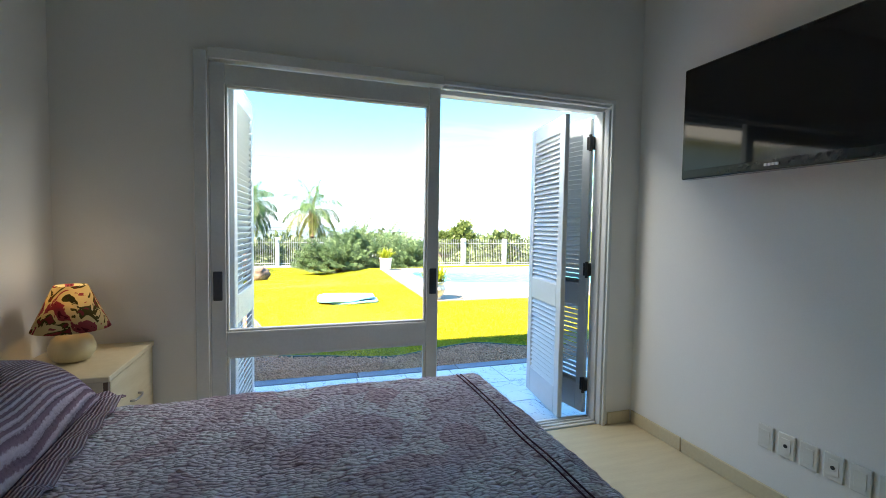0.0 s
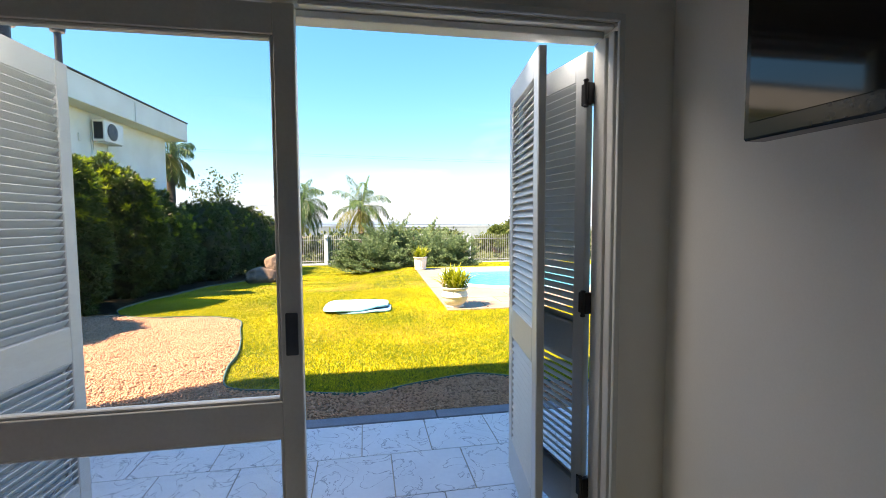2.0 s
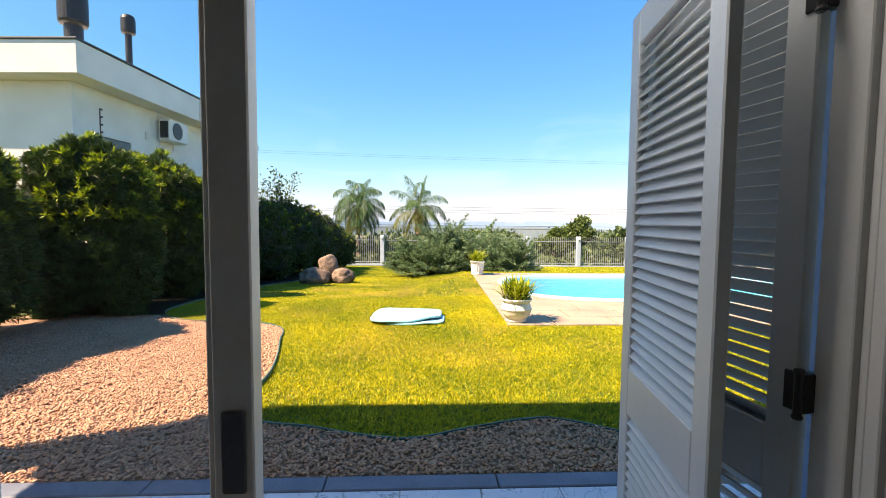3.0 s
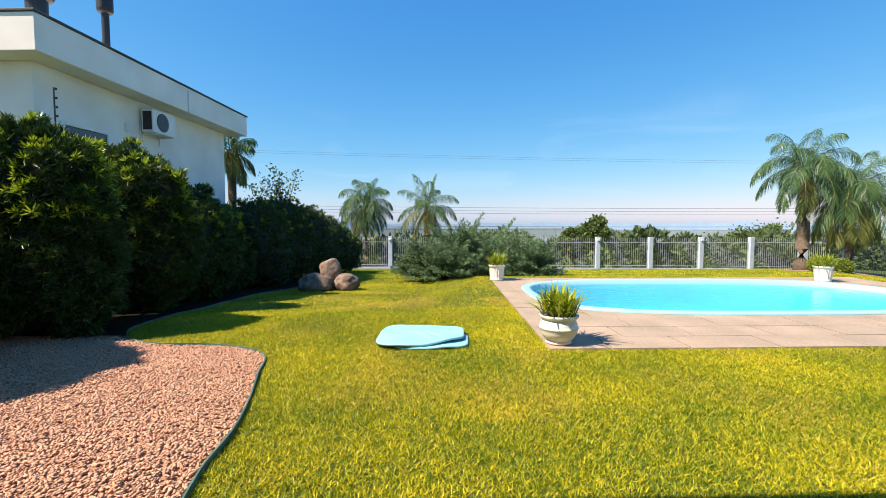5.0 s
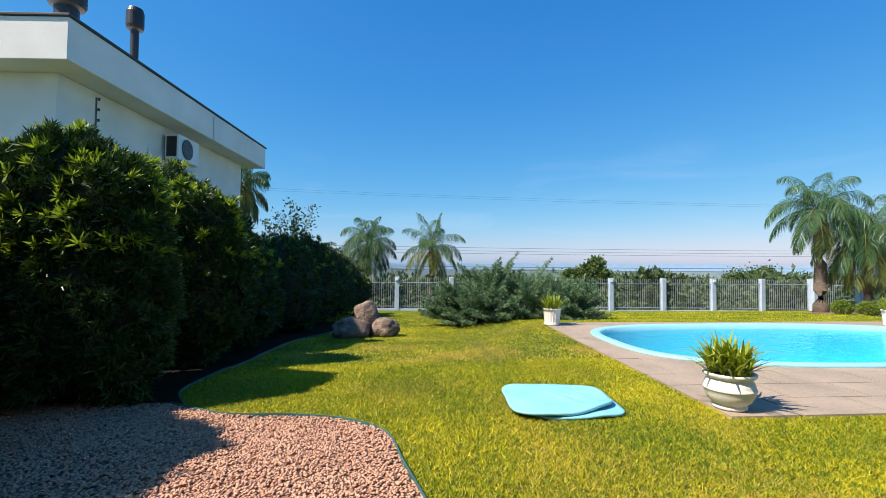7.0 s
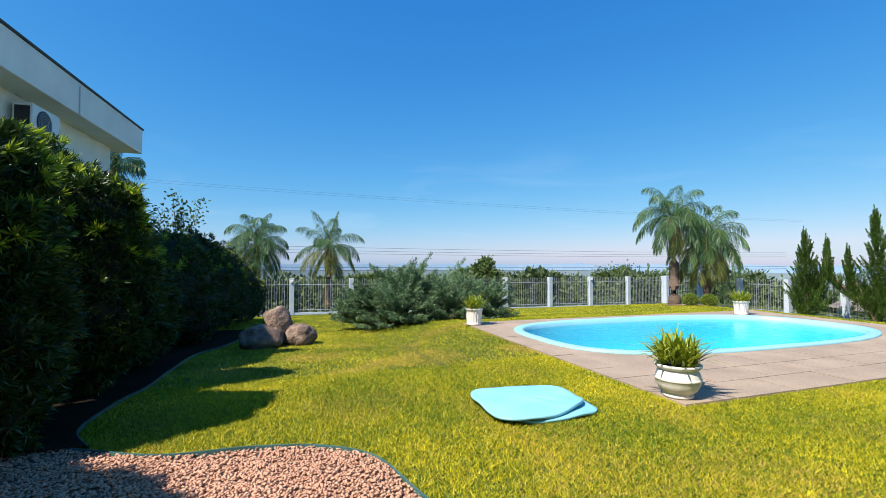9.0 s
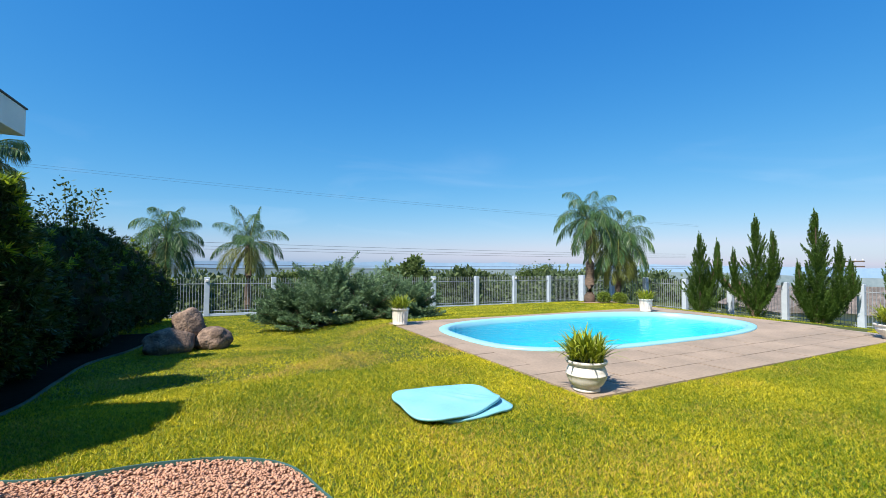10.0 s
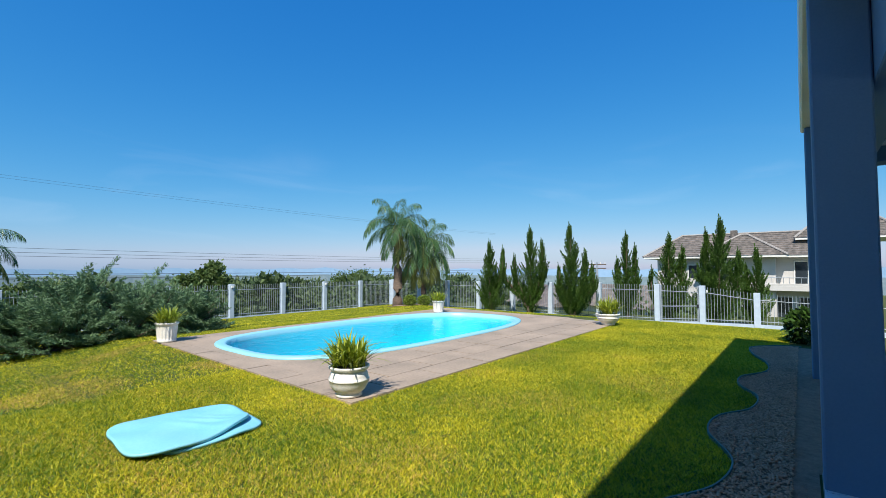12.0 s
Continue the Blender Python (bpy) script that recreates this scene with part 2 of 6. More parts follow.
M_JUNIPER = shader("blue_juniper_spray", (0.21, 0.33, 0.155), 0.6, second=(0.042, 0.105, 0.05), scale=1.2, fine=7, bump=0, island=0.6, through_light=0.2)
M_CYPRESS = shader("twisted_juniper_spray", (0.10, 0.195, 0.022), 0.6, second=(0.018, 0.052, 0.008), scale=1.2, fine=7, bump=0, island=0.6, through_light=0.2)
M_BROMELIAD = shader("strap_leaf", (0.44, 0.47, 0.035), 0.4, second=(0.10, 0.18, 0.018), scale=4, fine=12, bump=0, island=0.8, through_light=0.3)
M_CLIPPED = shader("clipped_yellow_leaf", (0.24, 0.31, 0.035), 0.55, second=(0.10, 0.17, 0.02), scale=2, fine=9, bump=0, island=0.6, through_light=0.25)
M_BEDSOIL = shader("pale_bare_soil", (0.36, 0.24, 0.16), 0.95, second=(0.24, 0.16, 0.10), scale=3, fine=40, bump=0.6, depth=0.02)
M_TREE = shader("broadleaf", (0.12, 0.18, 0.04), 0.55, second=(0.05, 0.09, 0.02), scale=1, fine=5, bump=0, island=0.6, through_light=0.25)
M_WOODS = shader("hillside_foliage", (0.11, 0.16, 0.05), 0.6, second=(0.045, 0.08, 0.032), scale=0.3, fine=3, bump=0, island=0.6, through_light=0.2)
M_DARKGLASS = shader("dark_window_glass", (0.03, 0.04, 0.05), 0.08, bump=0, spec=0.8)
M_WIRE = shader("power_cable", (0.05, 0.05, 0.055), 0.6, bump=0)
M_LEGS = shader("dark_base_wood", (0.09, 0.06, 0.05), 0.5, scale=5, fine=50, bump=0.1)


def glass_material():
    m = bpy.data.materials.new("window_glass")
    m.use_nodes = True
    b = m.node_tree.nodes["Principled BSDF"]
    b.inputs["Base Color"].default_value = (0.97, 0.99, 0.99, 1)
    b.inputs["Roughness"].default_value = 0.0
    b.inputs["Transmission Weight"].default_value = 1.0
    b.inputs["IOR"].default_value = 1.45
    return m


M_GLASS = glass_material()


def marble_material():
    """White porcelain tile with thin grey veins, a different cut on each tile."""
    m = shader("marbled_tile", (0.66, 0.68, 0.72), 0.25, second=(0.58, 0.60, 0.65), scale=3, fine=30, bump=0.01)
    nt = m.node_tree
    b = nt.nodes["Principled BSDF"]
    base = b.inputs["Base Color"].links[0].from_socket
    info = nt.nodes.new("ShaderNodeObjectInfo")
    co = nt.nodes.new("ShaderNodeTexCoord")
    sh = nt.nodes.new("ShaderNodeVectorMath")
    sh.operation = "MULTIPLY_ADD"
    cmb = nt.nodes.new("ShaderNodeCombineXYZ")
    for i in range(3):
        nt.links.new(info.outputs["Random"], cmb.inputs[i])
    nt.links.new(cmb.outputs[0], sh.inputs[0])
    sh.inputs[1].default_value = (17, 31, 7)
    nt.links.new(co.outputs["Object"], sh.inputs[2])
    nz = nt.nodes.new("ShaderNodeTexNoise")
    nz.inputs["Scale"].default_value, nz.inputs["Detail"].default_value = 4.0, 6
    nz.inputs["Distortion"].default_value = 1.6
    nt.links.new(sh.outputs[0], nz.inputs["Vector"])
    d = nt.nodes.new("ShaderNodeMath")
    d.operation = "SUBTRACT"
    nt.links.new(nz.outputs[0], d.inputs[0])
    d.inputs[1].default_value = 0.5
    a = nt.nodes.new("ShaderNodeMath")
    a.operation = "ABSOLUTE"
    nt.links.new(d.outputs[0], a.inputs[0])
    r = nt.nodes.new("ShaderNodeMapRange")
    r.inputs[1].default_value, r.inputs[2].default_value = 0.0, 0.014
    r.inputs[3].default_value, r.inputs[4].default_value = 0.75, 0.0
    nt.links.new(a.outputs[0], r.inputs[0])
    mx = nt.nodes.new("ShaderNodeMix")
    mx.data_type = "RGBA"
    nt.links.new(r.outputs[0], mx.inputs[0])
    nt.links.new(base, mx.inputs[6])
    mx.inputs[7].default_value = (0.16, 0.17, 0.20, 1)
    nt.links.new(mx.outputs[2], b.inputs["Base Color"])
    return m


M_TILE = marble_material()


# ---- building tools ----
STUFF = ("foliage", "young_growth", "ridge_caps", "fronds", "dry_fronds", "crown", "leaves", "ribs", "branchwork", "stems")


def put(name, mesh_data, material, parent=None, label="", m=None):
    ob = new(name, mesh_data)
    if material is not None and not mesh_data.materials:
        mesh_data.materials.append(material)
    if parent is not None:
        ob.parent = parent
    if m is not None:
        ob.matrix_basis = m
    if label:
        ob["label"] = label
    if name in STUFF and parent is not None:
        ob["kind"] = "stuff"
    return ob


def part(name, bm, material, parent=None, label="", m=None, smooth=False):
    me = bpy.data.meshes.new(name)
    bmesh.ops.recalc_face_normals(bm, faces=bm.faces[:])
    bm.to_mesh(me)
    bm.free()
    if smooth:
        me.polygons.foreach_set("use_smooth", [True] * len(me.polygons))
    return put(name, me, material, parent, label, m)


def thing(name, x, y, z, label, category, group="", kind="", rz=0.0):
    ob = new(name)
    ob.empty_display_size = 0.1
    ob.matrix_basis = pose(x, y, z, 0, 0, rz)
    return tagged(ob, label, category, group, kind)


def box(x0, y0, z0, x1, y1, z1, bevel=0.0, bm=None, seg=1):
    """A box with rounded edges, added to bm or to a fresh one."""
    own = bmesh.new()
    bmesh.ops.create_cube(own, size=1.0)
    for v in own.verts:
        v.co = ((x0 + x1) / 2 + v.co.x * (x1 - x0), (y0 + y1) / 2 + v.co.y * (y1 - y0), (z0 + z1) / 2 + v.co.z * (z1 - z0))
    if bevel:
        bmesh.ops.bevel(own, geom=own.edges[:], offset=bevel, segments=seg, affect="EDGES", profile=0.5)
    if bm is None:
        return own
    tmp = bpy.data.meshes.new("tmp")
    own.to_mesh(tmp)
    own.free()
    bm.from_mesh(tmp)
    bpy.data.meshes.remove(tmp)
    return bm


def lathe(profile, steps=32, bm=None, centre=(0, 0)):
    """A turned body from (radius, height) pairs."""
    bm = bm or bmesh.new()
    rings = []
    for r, z in profile:
        rings.append([bm.verts.new((centre[0] + r * math.cos(2 * math.pi * i / steps), centre[1] + r * math.sin(2 * math.pi * i / steps), z)) for i in range(steps)])
    for a, b in zip(rings, rings[1:]):
        for i in range(steps):
            j = (i + 1) % steps
            bm.faces.new((a[i], a[j], b[j], b[i]))
    if profile[0][0] > 1e-4:
        bm.faces.new(rings[0][::-1])
    if profile[-1][0] > 1e-4:
        bm.faces.new(rings[-1])
    return bm


def tube(points, radii, steps=8, bm=None):
    """A round limb along points."""
    bm = bm or bmesh.new()
    rings = []
    for k, p in enumerate(points):
        p = Vector(p)
        a = Vector(points[max(k - 1, 0)])
        b = Vector(points[min(k + 1, len(points) - 1)])
        q = (b - a).to_track_quat("Z", "Y")
        r = radii[k] if hasattr(radii, "__len__") else radii
        rings.append([bm.verts.new(p + q @ Vector((r * math.cos(2 * math.pi * i / steps), r * math.sin(2 * math.pi * i / steps), 0))) for i in range(steps)])
    for a, b in zip(rings, rings[1:]):
        for i in range(steps):
            j = (i + 1) % steps
            bm.faces.new((a[i], a[j], b[j], b[i]))
    bm.faces.new(rings[0][::-1])
    bm.faces.new(rings[-1])
    return bm


def prism(outline, z0, z1, bevel=0.0, bm=None):
    """A slab from a closed outline of (x, y)."""
    bm = bm or bmesh.new()
    low = [bm.verts.new((x, y, z0)) for x, y in outline]
    top = [bm.verts.new((x, y, z1)) for x, y in outline]
    n = len(outline)
    bm.faces.new(low[::-1])
    cap = bm.faces.new(top)
    for i in range(n):
        bm.faces.new((low[i], low[(i + 1) % n], top[(i + 1) % n], top[i]))
    if bevel:
        bmesh.ops.bevel(bm, geom=list(cap.edges), offset=bevel, segments=2, affect="EDGES", profile=0.5)
    return bm


def array_mesh(name, verts, per_face):
    """A mesh of separate pieces out of numpy corners, per_face corners to each face."""
    verts = np.asarray(verts, dtype=np.float32).reshape(-1, 3)
    n = len(verts) // per_face
    me = bpy.data.meshes.new(name)
    me.vertices.add(len(verts))
    me.vertices.foreach_set("co", verts.ravel())
    me.loops.add(n * per_face)
    me.loops.foreach_set("vertex_index", np.arange(n * per_face, dtype=np.int32))
    me.polygons.add(n)
    me.polygons.foreach_set("loop_start", np.arange(0, n * per_face, per_face, dtype=np.int32))
    me.update(calc_edges=True)
    return me


rng = np.random.default_rng(7)


def unit(v):
    return v / np.maximum(np.linalg.norm(v, axis=1, keepdims=True), 1e-6)


def leaves(points, outward, length, width, spread=0.7, droop=0.0):
    """Lozenge leaves at points, pointing roughly outward. Returns corners, four to a leaf."""
    n = len(points)
    d = unit(outward + rng.normal(0, spread, (n, 3)) - np.array([0, 0, droop]))
    side = unit(np.cross(d, rng.normal(0, 1, (n, 3))))
    size = (0.7 + 0.6 * rng.random((n, 1)))
    l, w = length * size, width * size
    return np.stack([points, points + d * l * 0.5 + side * w * 0.5, points + d * l, points + d * l * 0.5 - side * w * 0.5], axis=1)


def ground_z(x, y):
    """Height of the garden's ground: flat by the house, falling to the fence and down the hill beyond."""
    x, y = np.asarray(x, dtype=float), np.asarray(y, dtype=float)
    start = 10.5 + 4.5 * np.clip((x - 0.6) / 1.8, 0, 1)
    back = -1.12 * np.clip((y - start) / (27.9 - start), 0, 1) - 0.28 * np.clip(y - 28.6, 0, 160) - 0.03 * np.clip(y - 190, 0, 600)
    side = -1.05 * np.clip((x - 12.6) / 9.6, 0, 1) - 0.07 * np.clip(x - 23, 0, 60) - 0.25 * np.clip(x - 83, 0, 160) - 0.03 * np.clip(x - 240, 0, 600)
    return -0.03 + np.minimum(back, side)


# ---- ground ----
def smooth_line(points, steps=8):
    """A smooth closed-free curve through points (Catmull-Rom)."""
    out = []
    p = [points[0]] + list(points) + [points[-1]]
    for i in range(1, len(p) - 2):
        for k in range(steps):
            t = k / steps
            out.append(tuple(0.5 * (2 * p[i][j] + (p[i + 1][j] - p[i - 1][j]) * t + (2 * p[i - 1][j] - 5 * p[i][j] + 4 * p[i + 1][j] - p[i + 2][j]) * t * t
                                    + (3 * p[i][j] - p[i - 1][j] - 3 * p[i + 1][j] + p[i + 2][j]) * t ** 3) for j in (0, 1)))
    out.append(tuple(points[-1]))
    return out


def inside(x, y, outline):
    """Which of the points lie inside a closed outline."""
    x, y = np.asarray(x), np.asarray(y)
    hit = np.zeros(x.shape, dtype=bool)
    n = len(outline)
    for i in range(n):
        (x0, y0), (x1, y1) = outline[i], outline[(i + 1) % n]
        if y0 == y1:
            continue
        hit ^= ((y0 > y) != (y1 > y)) & (x < (x1 - x0) * (y - y0) / (y1 - y0) + x0)
    return hit


POOL = (2.88, 10.13, 11.03, 14.40)
# the wavy edge between gravel and lawn, from the hedge to the far end of the terrace
EDGE = smooth_line([(-3.3, 9.15), (-3.0, 9.0), (-2.4, 8.70), (-1.75, 8.63), (-1.3, 8.50), (-0.93, 8.18), (-0.78, 7.60), (-0.62, 7.0), (-0.50, 6.4),
                    (-0.46, 5.85), (-0.30, 5.34), (0.2, 5.18), (0.55, 5.06), (0.95, 4.99), (1.35, 5.12), (1.87, 5.27), (2.15, 5.22), (2.65, 4.96),
                    (3.2, 4.92), (3.75, 5.16), (4.3, 5.16), (4.8, 4.92), (5.4, 4.90), (5.9, 5.12), (6.4, 5.14), (7.0, 4.90), (7.7, 4.92), (8.5, 5.16), (9.3, 5.24), (9.75, 4.9), (9.9, 4.5)])
GRAVEL = EDGE + [(9.9, 2.95), (3.36, 2.95), (3.36, 4.40), (-5.2, 4.40), (-5.2, 9.15)]
PATIO = [(2.28, 8.36), (10.95, 8.40), (11.9, 9.0), (12.3, 14.95), (2.49, 14.95)]


def axis_lines(near, fine, far):
    a = list(np.arange(near[0], near[1] + 1e-6, fine))
    s = fine
    lo, hi = near
    while hi < far:
        s *= 1.25
        hi += s
        a.append(hi)
    s = fine
    while lo > -far:
        s *= 1.25
        lo -= s
        a.insert(0, lo)
    return a


def ground_sheet():
    xs = [v for v in axis_lines((-8, 24), 0.25, 4300) if not (POOL[0] - 0.3 < v < POOL[0] + 0.3 or POOL[2] - 0.3 < v < POOL[2] + 0.3)]
    ys = [v for v in axis_lines((0, 32), 0.25, 4300) if not (POOL[1] - 0.3 < v < POOL[1] + 0.3 or POOL[3] - 0.3 < v < POOL[3] + 0.3)]
    xs = sorted(xs + [POOL[0] - 0.1, POOL[2] + 0.1])
    ys = sorted(ys + [POOL[1] - 0.1, POOL[3] + 0.1])
    gx, gy = np.meshgrid(xs, ys)
    gz = ground_z(gx, gy)
    n = len(xs)
    faces = []
    for j in range(len(ys) - 1):
        for i in range(n - 1):
            cx, cy = (xs[i] + xs[i + 1]) / 2, (ys[j] + ys[j + 1]) / 2
            if POOL[0] < cx < POOL[2] and POOL[1] < cy < POOL[3]:
                continue
            faces.append((j * n + i, j * n + i + 1, (j + 1) * n + i + 1, (j + 1) * n + i))
    me = bpy.data.meshes.new("ground")
    me.from_pydata(np.stack([gx, gy, gz], axis=-1).reshape(-1, 3).tolist(), [], faces)
    me.polygons.foreach_set("use_smooth", [True] * len(me.polygons))
    m = shader("lawn_ground", (0.075, 0.09, 0.010), 0.9, second=(0.04, 0.06, 0.007), scale=0.6, fine=60, bump=0.6, depth=0.02)
    return tagged(put("ground", me, m), "mown yellow-green lawn falling away to a wooded hillside", "ground", kind="structure")


ground_sheet()


# ---- the house: bedroom ----
FLOOR_Z, CEIL_Z = 0.09, 3.05
WX0, WX1, WY0, WY1 = -1.15, 2.13, -1.6, 2.74
T = 0.16
DX0, DX1, DTOP = -0.50, 1.90, 2.24

tagged(part("floor", box(WX0, WY0, -0.02, WX1, WY1 + 0.02, FLOOR_Z), M_FLOOR), "smooth cream laminate bedroom floor", "floor", kind="structure")
tagged(part("ceiling", box(WX0 - T, WY0 - T, CEIL_Z, WX1 + T, WY1 + T, CEIL_Z + 0.12), M_CEIL), "plain white painted ceiling", "ceiling", kind="structure")
bm = box(WX0 - 2.3, WY1, -0.1, DX0, WY1 + T, CEIL_Z)
box(DX1, WY1, -0.1, 7.3, WY1 + T, CEIL_Z, bm=bm)
box(DX0, WY1, DTOP, DX1, WY1 + T, CEIL_Z, bm=bm)
tagged(part("wall_north", bm, M_WALL), "white painted wall with the wide garden door", "wall", kind="structure")
tagged(part("wall_east", box(WX1, WY0, -0.1, WX1 + T, WY1, CEIL_Z), M_WALL), "plain off-white painted wall behind the television", "wall", kind="structure")
tagged(part("wall_west", box(WX0 - T, WY0, -0.1, WX0, WY1, CEIL_Z), M_WALL), "plain off-white painted wall behind the bed head", "wall", kind="structure")
tagged(part("wall_south", box(WX0 - T, WY0 - T, -0.1, WX1 + T, WY0, CEIL_Z), M_WALL), "plain off-white painted wall", "wall", kind="structure")


def baseboard(x0, y0, x1, y1, along):
    bm = bmesh.new()
    h, d = 0.085, 0.014
    if along == "y":
        box(x0 - d, y0, FLOOR_Z, x0 - 0.002, y1, FLOOR_Z + h, 0.004, bm)
    else:
        box(x0, y0 - d, FLOOR_Z, x1, y0 - 0.002, FLOOR_Z + h, 0.004, bm)
    tagged(part("baseboard", bm, M_BASEBOARD), "cream laminate baseboard along the wall", "baseboard", kind="structure")


baseboard(WX1, 2.30, WX1, WY1 - 0.016, "y")
baseboard(WX1, WY0, WX1, 2.294, "y")
baseboard(1.93, WY1, WX1 - 0.016, WY1, "x")
baseboard(WX0, WY1, -0.58, WY1, "x")


# ---- garden door: frame, sliding glazed leaf, folding shutters ----
def garden_door():
    d = thing("door_1", (DX0 + DX1) / 2, WY1, FLOOR_Z, "white wooden garden door, glazed sliding leaf and an open half", "door", kind="structure")
    ox, oy, oz = (DX0 + DX1) / 2, WY1, FLOOR_Z

    def at(x0, y0, z0, x1, y1, z1, bevel=0.003, bm=None):
        return box(x0 - ox, y0 - oy, z0 - oz, x1 - ox, y1 - oy, z1 - oz, bevel, bm)
    # casing and jambs, with the stepped profile seen at the right
    bm = at(1.885, 2.722, 0.09, 1.91, 2.738, 2.27)
    at(1.876, 2.745, 0.09, 1.898, 2.775, 2.215, bm=bm)
    at(1.884, 2.78, 0.09, 1.899, 2.80, 2.215, bm=bm)
    at(1.877, 2.81, 0.09, 1.899, 2.895, 2.215, bm=bm)
    part("jamb", bm, M_DOOR, d)
    bm = at(-0.565, 2.722, 0.09, -0.505, 2.738, 2.27)
    at(-0.498, 2.80, 0.09, -0.465, 2.895, 2.215, bm=bm)
    part("jamb", bm, M_DOOR, d)
    bm = at(-0.50, 2.815, 2.212, 1.876, 2.895, 2.238)
    at(0.70, 2.722, 2.242, 1.895, 2.738, 2.27, bm=bm)
    at(0.72, 2.742, 2.224, 1.876, 2.77, 2.239, bm=bm)
    part("head", bm, M_DOOR, d)
    bm = at(-0.46, 2.78, 0.06, 1.876, 2.92, 0.095, 0.004)
    for y in (2.80, 2.84, 2.875):
        at(-0.46, y, 0.096, 1.876, y + 0.008, 0.106, 0, bm)
    part("threshold", bm, M_DOOR, d, "white threshold with door tracks")
    part("track_cover", at(-0.50, 2.715, 2.235, 0.72, 2.738, 2.29), M_DOOR, d)
    # the glazed leaf
    leaf = part("sliding_leaf", at(-0.50, 2.745, 0.11, -0.428, 2.79, 2.225), M_DOOR, d)
    for n, b in (("stile", (0.637, 2.745, 0.11, 0.708, 2.79, 2.225)), ("top_rail", (-0.428, 2.746, 2.12, 0.637, 2.789, 2.222)),
                 ("middle_rail", (-0.428, 2.746, 0.735, 0.637, 2.789, 0.865)), ("bottom_rail", (-0.428, 2.746, 0.112, 0.637, 2.789, 0.21))):
        part(n, at(*b), M_DOOR, leaf)
    for z0, z1 in ((0.21, 0.735), (0.865, 2.12)):
        bead = at(-0.428, 2.752, z0, -0.416, 2.784, z1)
        at(0.625, 2.752, z0, 0.637, 2.784, z1, bm=bead)
        at(-0.416, 2.752, z0, 0.625, 2.784, z0 + 0.012, bm=bead)
        at(-0.416, 2.752, z1 - 0.012, 0.625, 2.784, z1, bm=bead)
        part("glazing_bead", bead, M_DOOR, leaf)
        pane = part("pane", at(-0.427, 2.766, z0 + 0.001, 0.636, 2.770, z1 - 0.001, 0), M_GLASS, leaf, "clear glass pane")
        pane.visible_shadow = False
    for x in (-0.466, 0.674):
        h = part("latch", at(x - 0.021, 2.737, 1.03, x + 0.021, 2.7445, 1.18), M_LATCH, leaf, "dark grey recessed latch plate")
    return d


garden_door()


def shutter_leaf(w=0.60, h=2.08):
    """One louvred leaf lying along +x from its hinge, centred in y."""
    root = new("shutter_leaf")
    t, st = 0.034, 0.075
    for n, b in (("stile", (0, -t / 2, 0, st, t / 2, h)), ("stile", (w - st, -t / 2, 0, w, t / 2, h)), ("rail", (st, -t / 2, 0, w - st, t / 2, 0.20)),
                 ("rail", (st, -t / 2, 0.76, w - st, t / 2, 0.92)), ("rail", (st, -t / 2, h - 0.11, w - st, t / 2, h))):
        part(n, box(*b, 0.004), M_SHUTTER, root)
    sl = box(st - 0.004, -0.021, -0.003, w - st + 0.004, 0.021, 0.003, 0.0012)
    bmesh.ops.rotate(sl, verts=sl.verts[:], cent=(0, 0, 0), matrix=Matrix.Rotation(radians(52), 3, "X"))
    me = bpy.data.meshes.new("louvre")
    sl.to_mesh(me)
    sl.free()
    for z0, z1 in ((0.20, 0.76), (0.92, h - 0.11)):
        n = int((z1 - z0) / 0.0335)
        for i in range(n):
            put("louvre", me, M_SHUTTER, root, m=pose(0, 0, z0 + (i + 0.5) * (z1 - z0) / n))
    return root


def shutters():
    proto = shutter_leaf()
    tagged(proto, "white louvred wooden shutter leaf folded open outside the door", "shutter", "folding shutters of the garden door", "structure")
    def leaf_at(ax, ay, bx, by, ob=None):
        rz = math.degrees(math.atan2(by - ay, bx - ax))
        m = pose(ax, ay, 0.115, 0, 0, rz)
        if ob is None:
            return copy_thing(proto, m)
        ob.matrix_basis = m
        return ob
    leaves_ = [leaf_at(1.722, 3.46, 1.635, 2.83, proto), leaf_at(1.866, 2.905, 1.772, 3.50),
               leaf_at(-0.375, 3.43, -0.415, 2.82), leaf_at(-0.455, 2.87, -0.445, 3.47)]
    for ob in (leaves_[1], leaves_[3]):
        for z in (0.16, 0.98, 1.86):
            bm = box(-0.02, -0.022, z, 0.03, 0.022, z + 0.09, 0.003)
            lathe([(0.009, z - 0.012), (0.012, z - 0.008), (0.009, z), (0.009, z + 0.09), (0.012, z + 0.098), (0.009, z + 0.102)], 10, bm, (-0.012, 0.028))
            part("hinge", bm, M_BLACK, ob, "black iron hinge")


shutters()

# ---- porch ----
bm = box(3.03, 4.06, -0.1, 3.35, 4.38, 3.45, 0.012)
tagged(part("porch_column", bm, M_PORCH), "square blue-grey rendered porch column", "column", "porch columns", "structure")
for cx in (-3.3, 7.0):
    bm = box(cx, 4.06, -0.1, cx + 0.32, 4.38, 3.45, 0.012)
    tagged(part("porch_column", bm, M_PORCH), "square blue-grey rendered porch column", "column", "porch columns", "structure")
bm = box(-3.34, 3.80, 2.705, 7.34, 4.055, 3.45, 0.01)
box(-3.34, 2.9, 2.86, -3.0, 3.80, 3.45, 0.01, bm)
box(7.0, 2.9, 2.86, 7.34, 3.80, 3.45, 0.01, bm)
tagged(part("porch_beam", bm, M_PORCH), "blue-grey rendered beam behind the porch columns", "beam", kind="structure")
tagged(part("porch_ceiling", box(-3.0, 2.91, 3.06, 7.0, 3.795, 3.14), M_CEIL), "white painted porch soffit", "ceiling", kind="structure")
